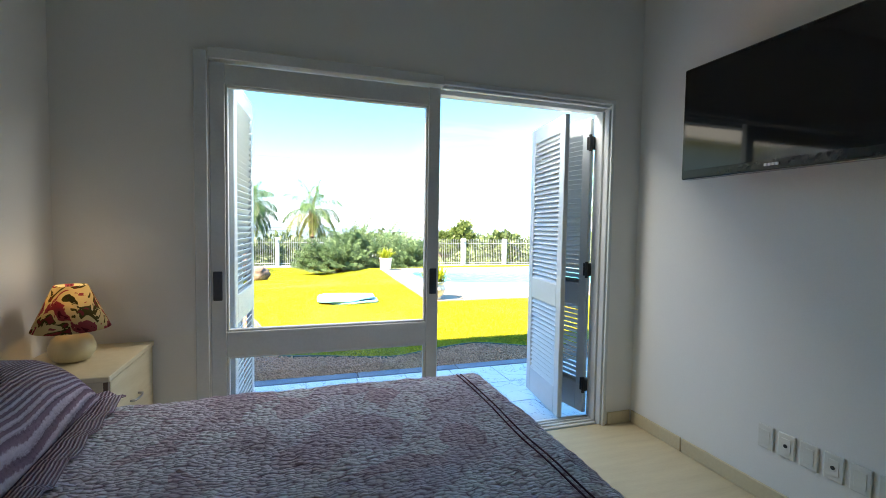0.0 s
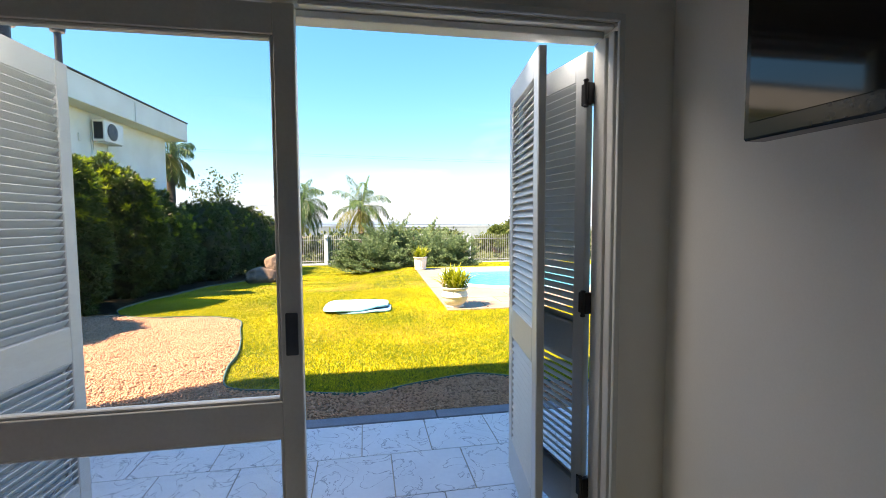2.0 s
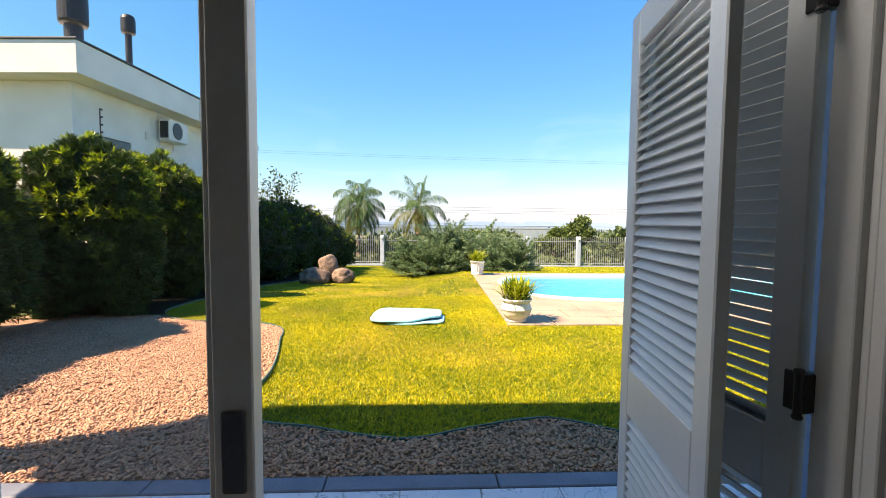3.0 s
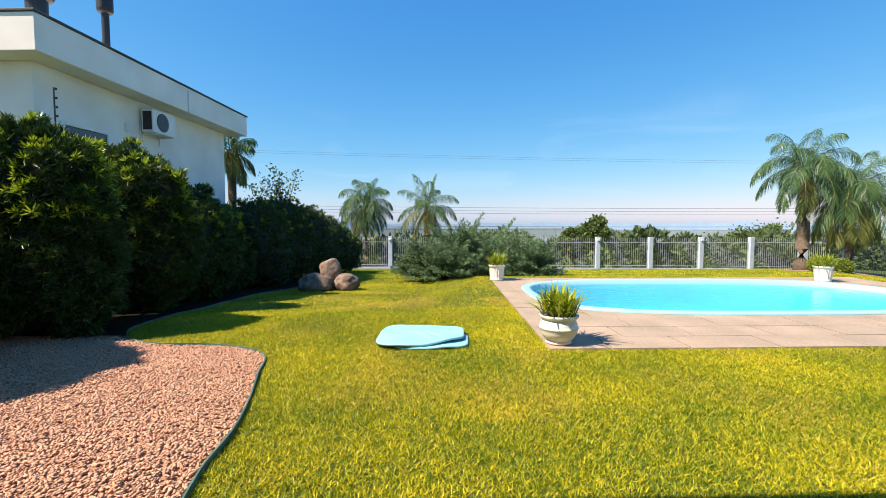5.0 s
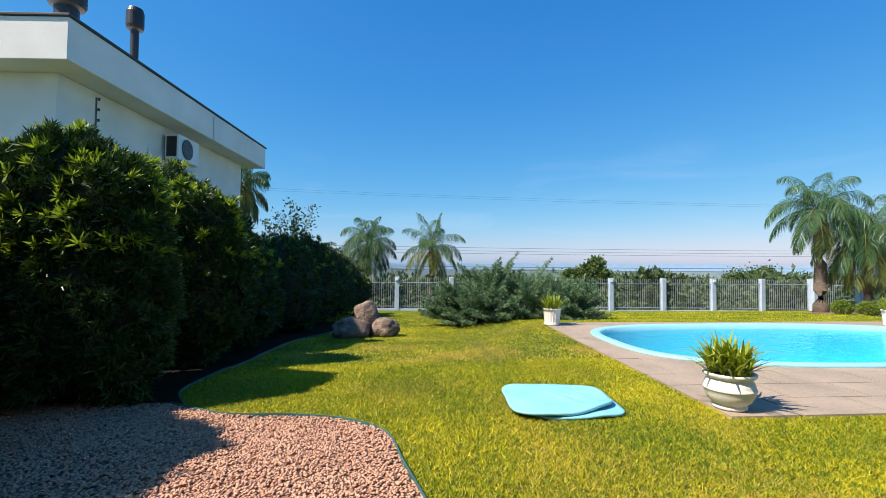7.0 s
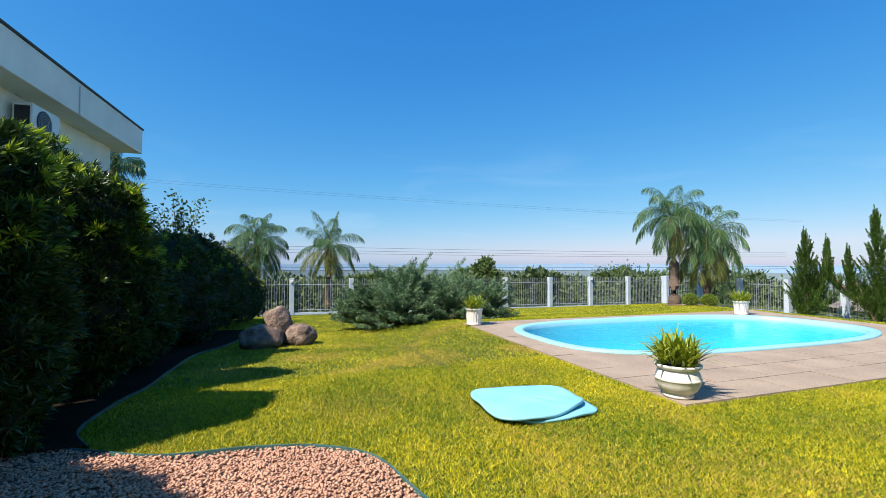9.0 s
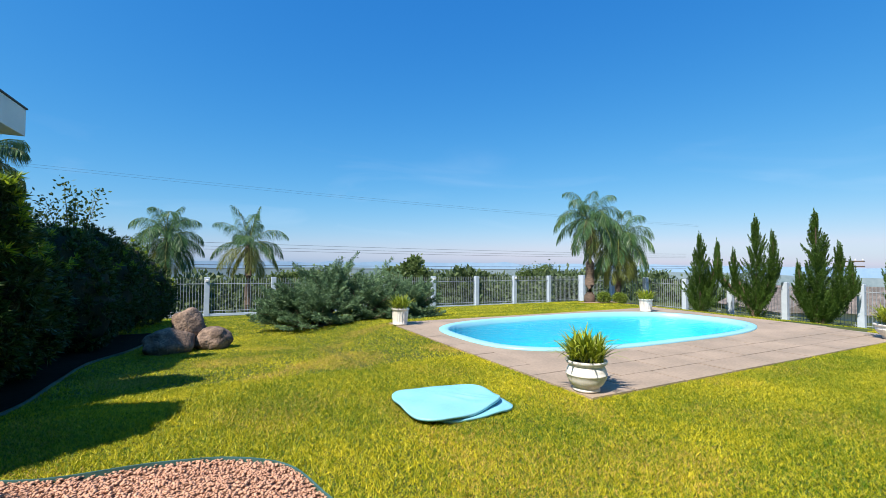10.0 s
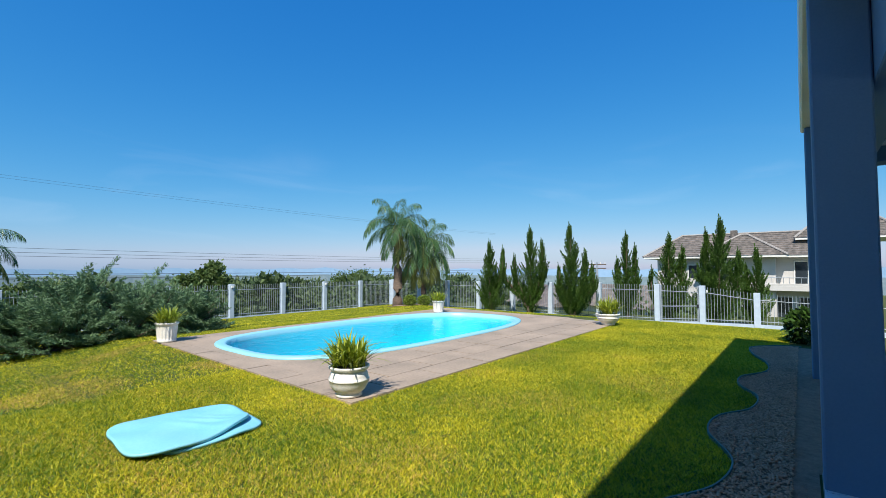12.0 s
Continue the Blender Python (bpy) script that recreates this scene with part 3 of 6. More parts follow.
tagged(part("roof", box(-3.34, -1.9, 3.455, 7.34, 4.42, 4.22, 0.02), M_HOUSE), "flat white rendered roof parapet of the house", "roof", kind="structure")


# ---- pool ----
def pool_outline(off, steps=48):
    """The pool's bowed, round-cornered outline, drawn in by off."""
    cx, cy = (POOL[0] + POOL[2]) / 2, (POOL[1] + POOL[3]) / 2
    a, b = (POOL[2] - POOL[0]) / 2 - off, (POOL[3] - POOL[1]) / 2 - off
    pts = []
    for k in range(steps):
        t = 2 * math.pi * (k + 0.5) / steps
        c, q = math.cos(t), math.sin(t)
        e = 2 / (2.8 if c > 0 else 3.3)
        pts.append((cx + a * math.copysign(abs(c) ** e, c), cy + b * math.copysign(abs(q) ** e, q)))
    return pts


def swimming_pool():
    p = thing("swimming_pool", 7, 12.3, 0, "turquoise fibreglass pool filled with clear still water", "swimming pool")
    cx, cy = 7, 12.3
    rings = []
    bm = bmesh.new()
    spec = ((0.0, 0.0), (0.0, 0.028), (0.02, 0.04), (0.16, 0.04), (0.19, 0.02), (0.20, -0.10))
    for off, z in spec:
        rings.append([bm.verts.new((x - cx, y - cy, z)) for x, y in pool_outline(off)])
    n = len(rings[0])
    for a, b in zip(rings, rings[1:]):
        for i in range(n):
            bm.faces.new((a[i], a[(i + 1) % n], b[(i + 1) % n], b[i]))
    part("rim", bm, M_RIM, p, "pale blue moulded pool rim", smooth=True)
    bm = bmesh.new()
    rings = []
    for off, z in ((0.20, -0.10), (0.22, -0.5), (0.35, -1.1), (0.7, -1.35)):
        rings.append([bm.verts.new((x - cx, y - cy, z)) for x, y in pool_outline(off)])
    for a, b in zip(rings, rings[1:]):
        for i in range(n):
            bm.faces.new((a[i], a[(i + 1) % n], b[(i + 1) % n], b[i]))
    bm.faces.new(rings[-1])
    part("shell", bm, M_SHELL, p, "turquoise pool shell", smooth=True)
    bm = bmesh.new()
    bm.faces.new([bm.verts.new((x - cx, y - cy, -0.07)) for x, y in pool_outline(0.197)])
    water = part("water", bm, M_WATER, p, "clear rippled water surface")
    if water.data.polygons[0].normal.z < 0:
        water.data.flip_normals()


swimming_pool()


# ---- television and room things ----
def television():
    tv = thing("television", 1.93, 1.685, 1.70, "large black flat television hung on the wall", "television")
    part("body", box(-0.02, -0.492, 0.0, 0.045, 0.492, 0.585, 0.006), M_TVFRAME, tv)
    part("back_shell", box(0.046, -0.36, 0.08, 0.09, 0.36, 0.50, 0.012), M_TVFRAME, tv)
    part("screen", box(-0.0235, -0.470, 0.045, -0.0205, 0.470, 0.563), M_SCREEN, tv, "glossy black screen")
    bm = box(0.091, -0.2, 0.15, 0.105, 0.2, 0.42, 0.003)
    box(0.106, -0.05, 0.2, 0.196, 0.05, 0.38, 0.004, bm)
    part("bracket", bm, M_BLACK, tv)
    bm = bmesh.new()
    for i, w in enumerate((0.011, 0.013, 0.012, 0.012)):
        box(-0.0262, 0.033 - i * 0.017 - w, 0.018, -0.0235, 0.033 - i * 0.017, 0.030, 0, bm)
    part("badge", bm, M_LETTER, tv, "small silver maker's badge")


television()


def socket_plate(y, kind_of):
    s = thing("wall_plate", WX1, y, 0.355, "white plastic wall plate with %s above the baseboard" % ("a blank cover" if kind_of == "blank" else "a round socket"), "socket", "row of wall plates")
    part("plate", box(-0.011, -0.038, 0, -0.001, 0.038, 0.115, 0.004, seg=2), M_PLASTIC, s)
    part("insert", box(-0.014, -0.022, 0.022, -0.0112, 0.022, 0.093, 0.0012), M_PLASTIC, s)
    if kind_of != "blank":
        bm = lathe([(0.0, 0), (0.009, 0), (0.009, 0.002), (0.0, 0.002)], 14)
        bmesh.ops.rotate(bm, verts=bm.verts[:], cent=(0, 0, 0), matrix=Matrix.Rotation(radians(-90), 3, "Y"))
        bmesh.ops.translate(bm, verts=bm.verts[:], vec=(-0.0141, 0, 0.058))
        part("outlet", bm, M_BLACK, s, "dark round outlet")


for i, k in enumerate(("blank", "socket", "blank", "socket", "blank", "blank")):
    socket_plate(1.80 - i * 0.098, k)


# ---- bed ----
def quilt_material():
    """Quilted patchwork print in mauve, grey-blue and white, puckered by stitching, with shade painted into the
    creases.
    """
    m = shader("quilted_print", (0.66, 0.55, 0.64), 0.9, second=(0.86, 0.86, 0.92), scale=7, fine=38, bump=0, sheen=0.3)
    nt = m.node_tree
    b = nt.nodes["Principled BSDF"]
    base = b.inputs["Base Color"].links[0].from_socket
    co = nt.nodes.new("ShaderNodeTexCoord")
    v1 = nt.nodes.new("ShaderNodeTexVoronoi")
    v1.inputs["Scale"].default_value = 62
    v1.inputs["Randomness"].default_value = 0.8
    mp = nt.nodes.new("ShaderNodeMapping")
    mp.inputs["Scale"].default_value = (0.8, 1.7, 1)
    nt.links.new(co.outputs["Object"], mp.inputs[0])
    nt.links.new(mp.outputs[0], v1.inputs["Vector"])
    v2 = nt.nodes.new("ShaderNodeTexVoronoi")
    v2.inputs["Scale"].default_value = 9
    nt.links.new(co.outputs["Object"], v2.inputs["Vector"])
    ramp = nt.nodes.new("ShaderNodeValToRGB")
    nt.links.new(v2.outputs["Color"], ramp.inputs[0])
    e = ramp.color_ramp.elements
    e[0].position, e[0].color = 0.15, (0.50, 0.27, 0.36, 1)
    e[1].position, e[1].color = 0.8, (0.84, 0.89, 0.94, 1)
    k = e.new(0.5)
    k.color = (0.72, 0.66, 0.78, 1)
    mx = nt.nodes.new("ShaderNodeMix")
    mx.data_type = "RGBA"
    mx.inputs[0].default_value = 0.6
    nt.links.new(base, mx.inputs[6])
    nt.links.new(ramp.outputs[0], mx.inputs[7])
    # crease shade put into the colour, darkest where the relief dips
    crease_shade = nt.nodes.new("ShaderNodeMapRange")
    crease_shade.inputs[1].default_value, crease_shade.inputs[2].default_value = 0.50, 0.85
    nt.links.new(v1.outputs["Distance"], crease_shade.inputs[0])
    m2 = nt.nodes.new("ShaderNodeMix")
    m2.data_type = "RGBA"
    nt.links.new(crease_shade.outputs[0], m2.inputs[0])
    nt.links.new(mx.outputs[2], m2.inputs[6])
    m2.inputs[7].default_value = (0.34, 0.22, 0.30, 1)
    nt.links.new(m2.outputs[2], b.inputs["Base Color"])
    bp = nt.nodes.new("ShaderNodeBump")
    bp.inputs["Strength"].default_value, bp.inputs["Distance"].default_value = 1.0, 0.014
    bp.invert = True
    nt.links.new(v1.outputs["Distance"], bp.inputs["Height"])
    nt.links.new(bp.outputs[0], b.inputs["Normal"])
    return m


M_QUILT = quilt_material()
M_PIPING = shader("plum_piping", (0.13, 0.03, 0.05), 0.9, bump=0.1)


def stripe_material():
    m = shader("striped_crepe", (0.52, 0.40, 0.46), 0.95, second=(0.45, 0.34, 0.40), scale=8, fine=60, bump=0)
    nt = m.node_tree
    b = nt.nodes["Principled BSDF"]
    base = b.inputs["Base Color"].links[0].from_socket
    co = nt.nodes.new("ShaderNodeTexCoord")
    w = nt.nodes.new("ShaderNodeTexWave")
    w.bands_direction = "X"
    w.inputs["Scale"].default_value = 40
    w.inputs["Distortion"].default_value = 1.0
    w.inputs["Detail Scale"].default_value = 2.0
    nt.links.new(co.outputs["Object"], w.inputs["Vector"])
    mx = nt.nodes.new("ShaderNodeMix")
    mx.data_type = "RGBA"
    r = nt.nodes.new("ShaderNodeMapRange")
    r.inputs[1].default_value, r.inputs[2].default_value = 0.35, 0.6
    nt.links.new(w.outputs["Fac"], r.inputs[0])
    nt.links.new(r.outputs[0], mx.inputs[0])
    mx.inputs[6].default_value = (0.22, 0.12, 0.16, 1)
    nt.links.new(base, mx.inputs[7])
    nt.links.new(mx.outputs[2], b.inputs["Base Color"])
    bp = nt.nodes.new("ShaderNodeBump")
    bp.inputs["Strength"].default_value, bp.inputs["Distance"].default_value = 0.7, 0.012
    nt.links.new(w.outputs["Fac"], bp.inputs["Height"])
    nt.links.new(bp.outputs[0], b.inputs["Normal"])
    return m


M_STRIPE = stripe_material()

BX0, BX1, BY0, BY1, BZ = -1.13, 0.70, 0.88, 2.05, 0.80


def bed():
    b = thing("bed", BX0, BY0, FLOOR_Z, "box bed with a dark base and a thick mattress", "bed")
    w, l, h = BY1 - BY0, BX1 - BX0, BZ - FLOOR_Z
    part("base", box(0.02, 0.03, 0.09, l - 0.04, w - 0.03, 0.36, 0.01), M_LEGS, b)
    part("mattress", box(0.01, 0.02, 0.362, l - 0.03, w - 0.02, h - 0.03, 0.06, seg=4), M_PLASTIC, b)
    for x in (0.12, l - 0.14):
        for y in (0.12, w - 0.12):
            part("leg", lathe([(0.022, 0), (0.03, 0.09)], 12, centre=(x, y)), M_LEGS, b)


def bedspread():
    q = thing("bedspread", BX0, BY0, FLOOR_Z, "mauve and grey quilted patchwork bedspread with plum piping over the bed", "bedspread")
    w, l, h = BY1 - BY0, BX1 - BX0, BZ - FLOOR_Z
    nx, ny, r, drop = 230, 170, 0.11, 0.45
    bm = bmesh.new()
    grid = []
    for i in range(nx + 1):
        row = []
        s = 0.0 + (l - r + drop) * i / nx
        for j in range(ny + 1):
            t = r - drop + (w - 2 * r + 2 * drop - 0.0) * j / ny
            x, dx = (s, 0.0) if s <= l - r else ((l - r) + r * math.sin(min((s - l + r) / r, math.pi / 2)), -(r - r * math.cos(min((s - l + r) / r, math.pi / 2))) - max(0, s - l + r - r * math.pi / 2))
            if t < r:
                a = min((r - t) / r, math.pi / 2)
                y, dy = r - r * math.sin(a), -(r - r * math.cos(a)) - max(0, r - t - r * math.pi / 2)
            elif t > w - r:
                a = min((t - w + r) / r, math.pi / 2)
                y, dy = w - r + r * math.sin(a), -(r - r * math.cos(a)) - max(0, t - w + r - r * math.pi / 2)
            else:
                y, dy = t, 0.0
            z = h + min(dx, dy) + 0.010 * noise.noise((x * 5, y * 5, 1.3)) + 0.005 * noise.noise((x * 20, y * 24, 4.0)) + 0.0065 * noise.noise((x * 38, y * 62, 9.0))
            if min(dx, dy) < -0.08:
                ripple = 0.018 * math.sin((x if dy < dx else y) * 19) * min(1, -min(dx, dy) / 0.4)
                if dy < dx:
                    y += ripple * (1 if t > w / 2 else -1)
                else:
                    x += ripple
            row.append(bm.verts.new((x, y, z)))
        grid.append(row)
    for i in range(nx):
        for j in range(ny):
            bm.faces.new((grid[i][j], grid[i + 1][j], grid[i + 1][j + 1], grid[i][j + 1]))
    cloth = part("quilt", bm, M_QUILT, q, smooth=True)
    so = cloth.modifiers.new("thickness", "SOLIDIFY")
    so.thickness, so.offset = 0.012, 1
    for x in (l - 0.155, l - 0.138):
        bm = tube([(x, y, h + 0.016 + 0.010 * noise.noise((x * 5, y * 5, 1.3))) for y in np.linspace(0.10, w - 0.10, 40)], 0.0024, 6)
        part("piping", bm, M_PIPING, q, "plum piping", smooth=True)


def pillow():
    p = thing("pillow", -0.90, 1.52, BZ + 0.012, "mauve striped crepe pillow leaning at the bed head", "pillow", rz=4)
    bm = bmesh.new()
    n = 28
    top, low = {}, {}
    hx, hy = 0.235, 0.44
    for i in range(n + 1):
        for j in range(n + 1):
            u, v = 2 * i / n - 1, 2 * j / n - 1
            f = max(0.0, (1 - u ** 4) * (1 - v ** 4)) ** 0.5
            pinch = 1 - 0.06 * (1 - abs(u)) * abs(v) ** 3 - 0.05 * (1 - abs(v)) * abs(u) ** 3
            z = 0.20 * f + 0.012 * noise.noise((u * 3, v * 3, 0.2))
            top[i, j] = bm.verts.new((u * hx * pinch, v * hy * pinch, 0.02 + max(z, 0.006) + 0.05 * (1 - u) * 0.5))
            low[i, j] = top[i, j] if i in (0, n) or j in (0, n) else bm.verts.new((u * hx * pinch, v * hy * pinch, 0.004 + 0.02 * (1 - f)))
    for i in range(n):
        for j in range(n):
            bm.faces.new((top[i, j], top[i + 1, j], top[i + 1, j + 1], top[i, j + 1]))
            f = [low[i, j], low[i, j + 1], low[i + 1, j + 1], low[i + 1, j]]
            if len(set(f)) == 4:
                bm.faces.new(f)
    part("cushion", bm, M_STRIPE, p, smooth=True)
    bm = bmesh.new()
    m = 90
    per = []
    for k in range(m):
        a = 4 * k / m
        s, t = int(a), a % 1
        per.append(((-1 + 2 * t, -1), (1, -1 + 2 * t), (1 - 2 * t, 1), (-1, 1 - 2 * t))[s])
    ins = [bm.verts.new((u * hx * 0.97, v * hy * 0.97, 0.035 + 0.05 * (1 - u) * 0.5)) for u, v in per]
    out = [bm.verts.new((u * (hx + 0.055), v * (hy + 0.055), 0.018 + 0.012 * math.sin(k * 1.9) + 0.045 * (1 - u) * 0.5)) for k, (u, v) in enumerate(per)]
    for k in range(m):
        bm.faces.new((ins[k], ins[(k + 1) % m], out[(k + 1) % m], out[k]))
    fr = part("frill", bm, M_STRIPE, p, smooth=True)
    so = fr.modifiers.new("thickness", "SOLIDIFY")
    so.thickness = 0.006


bed()
bedspread()
pillow()


def nightstand():
    n = thing("nightstand", -1.14, 2.20, FLOOR_Z, "pale birch nightstand with two drawers and dark edge beside the bed", "nightstand")
    d, w, h = 0.385, 0.53, 0.755
    bm = box(0, 0, 0.04, d - 0.018, 0.018, h - 0.022, 0.001)
    box(0, w - 0.018, 0.04, d - 0.018, w, h - 0.022, 0.001, bm)
    box(0, 0.018, 0.04, 0.012, w - 0.018, h - 0.022, 0, bm)
    box(0.012, 0.018, 0.04, d - 0.018, w - 0.018, 0.058, 0, bm)
    part("carcass", bm, M_BIRCH, n)
    part("top", box(-0.0, -0.008, h - 0.022, d + 0.006, w + 0.0, h, 0.003), M_BIRCH, n)
    part("edge_band", box(d - 0.016, -0.004, 0.04, d - 0.0005, 0.016, h - 0.023, 0.001), M_WALNUT, n, "dark brown edge band")
    for z0, z1 in ((0.06, 0.36), (0.366, h - 0.028)):
        dr = part("drawer", box(d - 0.017, 0.02, z0, d, w - 0.004, z1, 0.002), M_BIRCH, n)
        zc = (z0 + z1) / 2 + 0.03
        bm = tube([(d, w / 2 - 0.05, zc), (d + 0.018, w / 2 - 0.046, zc), (d + 0.024, w / 2 - 0.02, zc), (d + 0.024, w / 2 + 0.02, zc), (d + 0.018, w / 2 + 0.046, zc), (d, w / 2 + 0.05, zc)], 0.005, 8)
        part("handle", bm, M_CHROME, dr, "curved steel handle", smooth=True)
    for x in (0.03, d - 0.05):
        for y in (0.03, w - 0.03):
            part("foot", lathe([(0.016, 0), (0.018, 0.04)], 10, centre=(x, y)), M_LEGS, n)


nightstand()


def floral_material():
    """Cream shade cloth with a large plum, red and olive flower print."""
    m = shader("floral_cloth", (0.80, 0.70, 0.46), 0.9, second=(0.70, 0.60, 0.38), scale=6, fine=90, bump=0.05, through_light=0.55)
    nt = m.node_tree
    b = nt.nodes["Principled BSDF"]
    base = b.inputs["Base Color"].links[0].from_socket
    co = nt.nodes.new("ShaderNodeTexCoord")
    nz = nt.nodes.new("ShaderNodeTexNoise")
    nz.inputs["Scale"].default_value, nz.inputs["Detail"].default_value, nz.inputs["Distortion"].default_value = 9, 3, 1.4
    nt.links.new(co.outputs["Object"], nz.inputs["Vector"])
    ramp = nt.nodes.new("ShaderNodeValToRGB")
    nt.links.new(nz.outputs[0], ramp.inputs[0])
    e = ramp.color_ramp.elements
    ramp.color_ramp.interpolation = "CONSTANT"
    e[0].position, e[0].color = 0.0, (0.16, 0.02, 0.035, 1)
    e[1].position, e[1].color = 0.56, (0.10, 0.08, 0.02, 1)
    for p, c in ((0.36, (0.38, 0.07, 0.09, 1)), (0.45, (0.74, 0.62, 0.36, 1)), (0.61, (0.30, 0.05, 0.05, 1))):
        k = e.new(p)
        k.color = c
    lum = nt.nodes.new("ShaderNodeMix")
    lum.data_type = "RGBA"
    lum.blend_type = "MULTIPLY"
    lum.inputs[0].default_value = 0.5
    nt.links.new(ramp.outputs[0], lum.inputs[6])
    nt.links.new(base, lum.inputs[7])
    nt.links.new(ramp.outputs[0], b.inputs["Base Color"])
    for n in nt.nodes:
        if n.bl_idname == "ShaderNodeBsdfTranslucent":
            nt.links.new(ramp.outputs[0], n.inputs[0])
    return m


def table_lamp():
    l = thing("table_lamp", -0.97, 2.46, 0.845, "lit table lamp with round cream base and floral shade", "lamp")
    l.scale = (0.8, 0.8, 0.82)
    prof = [(0.05, 0.0), (0.075, 0.008), (0.098, 0.045), (0.100, 0.075), (0.085, 0.115), (0.05, 0.145), (0.03, 0.152), (0.022, 0.175)]
    part("base", lathe(prof, 32), M_CERAMIC, l, "round cream ceramic base", smooth=True)
    part("stem", lathe([(0.008, 0.175), (0.008, 0.225), (0.016, 0.226), (0.016, 0.26)], 12), M_CHROME, l)
    bm = bmesh.new()
    n = 40
    a = [bm.verts.new((0.165 * math.cos(2 * math.pi * i / n), 0.165 * math.sin(2 * math.pi * i / n), 0.165)) for i in range(n)]
    c = [bm.verts.new((0.070 * math.cos(2 * math.pi * i / n), 0.070 * math.sin(2 * math.pi * i / n), 0.385)) for i in range(n)]
    for i in range(n):
        bm.faces.new((a[i], a[(i + 1) % n], c[(i + 1) % n], c[i]))
    sh = part("shade", bm, floral_material(), l, "cream cloth shade with plum and red flowers", smooth=True)
    so = sh.modifiers.new("thickness", "SOLIDIFY")
    so.thickness = 0.002
    part("bulb", lathe([(0.012, 0.26), (0.014, 0.275), (0.028, 0.305), (0.03, 0.325), (0.02, 0.35), (0.0, 0.357)], 16), glow("warm_bulb", (1.0, 0.75, 0.42), 1.2), l, "glowing bulb", smooth=True)
    lamp = bpy.data.lights.new("lamp_bulb", "POINT")
    lamp.energy, lamp.color, lamp.shadow_soft_size = 0.03, (1.0, 0.95, 0.76), 0.03
    ob = new("lamp_bulb", lamp)
    ob.location = (-0.97, 2.46, 1.16)


table_lamp()


# ---- garden ----
def stones(xs, ys, zs, size):
    """Small rough stones as six-cornered lumps. Returns triangle corners, each stone its own island."""
    n = len(xs)
    c = np.stack([xs, ys, zs], axis=1)
    a = rng.random(n) * 6.283
    d = size * (0.6 + 0.8 * rng.random((n, 3)))
    d[:, 2] *= 0.55
    ax = np.stack([np.cos(a), np.sin(a), rng.normal(0, 0.25, n)], axis=1) * d[:, :1]
    ay = np.stack([-np.sin(a), np.cos(a), rng.normal(0, 0.25, n)], axis=1) * d[:, 1:2]
    az = np.stack([rng.normal(0, 0.2, n), rng.normal(0, 0.2, n), np.ones(n)], axis=1) * d[:, 2:3]
    v = np.stack([c + ax, c + ay, c - ax, c - ay, c + az, c - az * 0.5], axis=1).astype(np.float32)
    idx = np.array([[0, 1, 4], [1, 2, 4], [2, 3, 4], [3, 0, 4], [1, 0, 5], [2, 1, 5], [3, 2, 5], [0, 3, 5]])
    me = bpy.data.meshes.new("stones")
    me.vertices.add(n * 6)
    me.vertices.foreach_set("co", v.ravel())
    f = (np.arange(n)[:, None, None] * 6 + idx[None]).astype(np.int32)
    me.loops.add(n * 24)
    me.loops.foreach_set("vertex_index", f.ravel())
    me.polygons.add(n * 8)
    me.polygons.foreach_set("loop_start", np.arange(0, n * 24, 3, dtype=np.int32))
    me.update(calc_edges=True)
    return me


def gravel():
    bm = bmesh.new()
    bm.faces.new([bm.verts.new((x, y, -0.022)) for x, y in GRAVEL])
    bmesh.ops.triangulate(bm, faces=bm.faces[:])
    for f in bm.faces:
        if f.normal.z < 0:
            f.normal_flip()
    tagged(part("gravel_bed", bm, M_GRAVELBED), "bed of pinkish crushed stone beside the terrace", "gravel", kind="structure")
    n = 200000
    x, y = -5.0 + rng.random(n) * 14.9, 4.55 + rng.random(n) * 4.7
    ok = inside(x, y, GRAVEL) & (x > -4.6) & ((x < 6) | (rng.random(n) < 0.8))
    x, y = x[ok], y[ok]
    tagged(put("gravel_stones", stones(x, y, -0.012 + 0.012 * rng.random(len(x)), 0.0138), M_GRAVEL), "loose pinkish crushed stones", "gravel", kind="stuff")


def edging(line, label):
    """A thin upright strip of plastic that follows a line over the ground."""
    bm = bmesh.new()
    rows = []
    for k, (x, y) in enumerate(line):
        g = float(ground_z(x, y)) + 0.03
        z = g + 0.012 + 0.012 * noise.noise((x * 1.3, y * 1.3, 0))
        a, b = line[max(k - 1, 0)], line[min(k + 1, len(line) - 1)]
        t = Vector((b[0] - a[0], b[1] - a[1], 0)).normalized()
        nx, ny = -t.y * 0.006, t.x * 0.006
        rows.append([bm.verts.new(p) for p in ((x - nx, y - ny, g - 0.06), (x - nx, y - ny, z), (x + nx, y + ny, z), (x + nx, y + ny, g - 0.06))])
    for a, b in zip(rows, rows[1:]):
        for i in range(3):
            bm.faces.new((a[i], a[i + 1], b[i + 1], b[i]))
    tagged(part("lawn_edging", bm, M_EDGING, smooth=False), label, "edging", kind="structure")


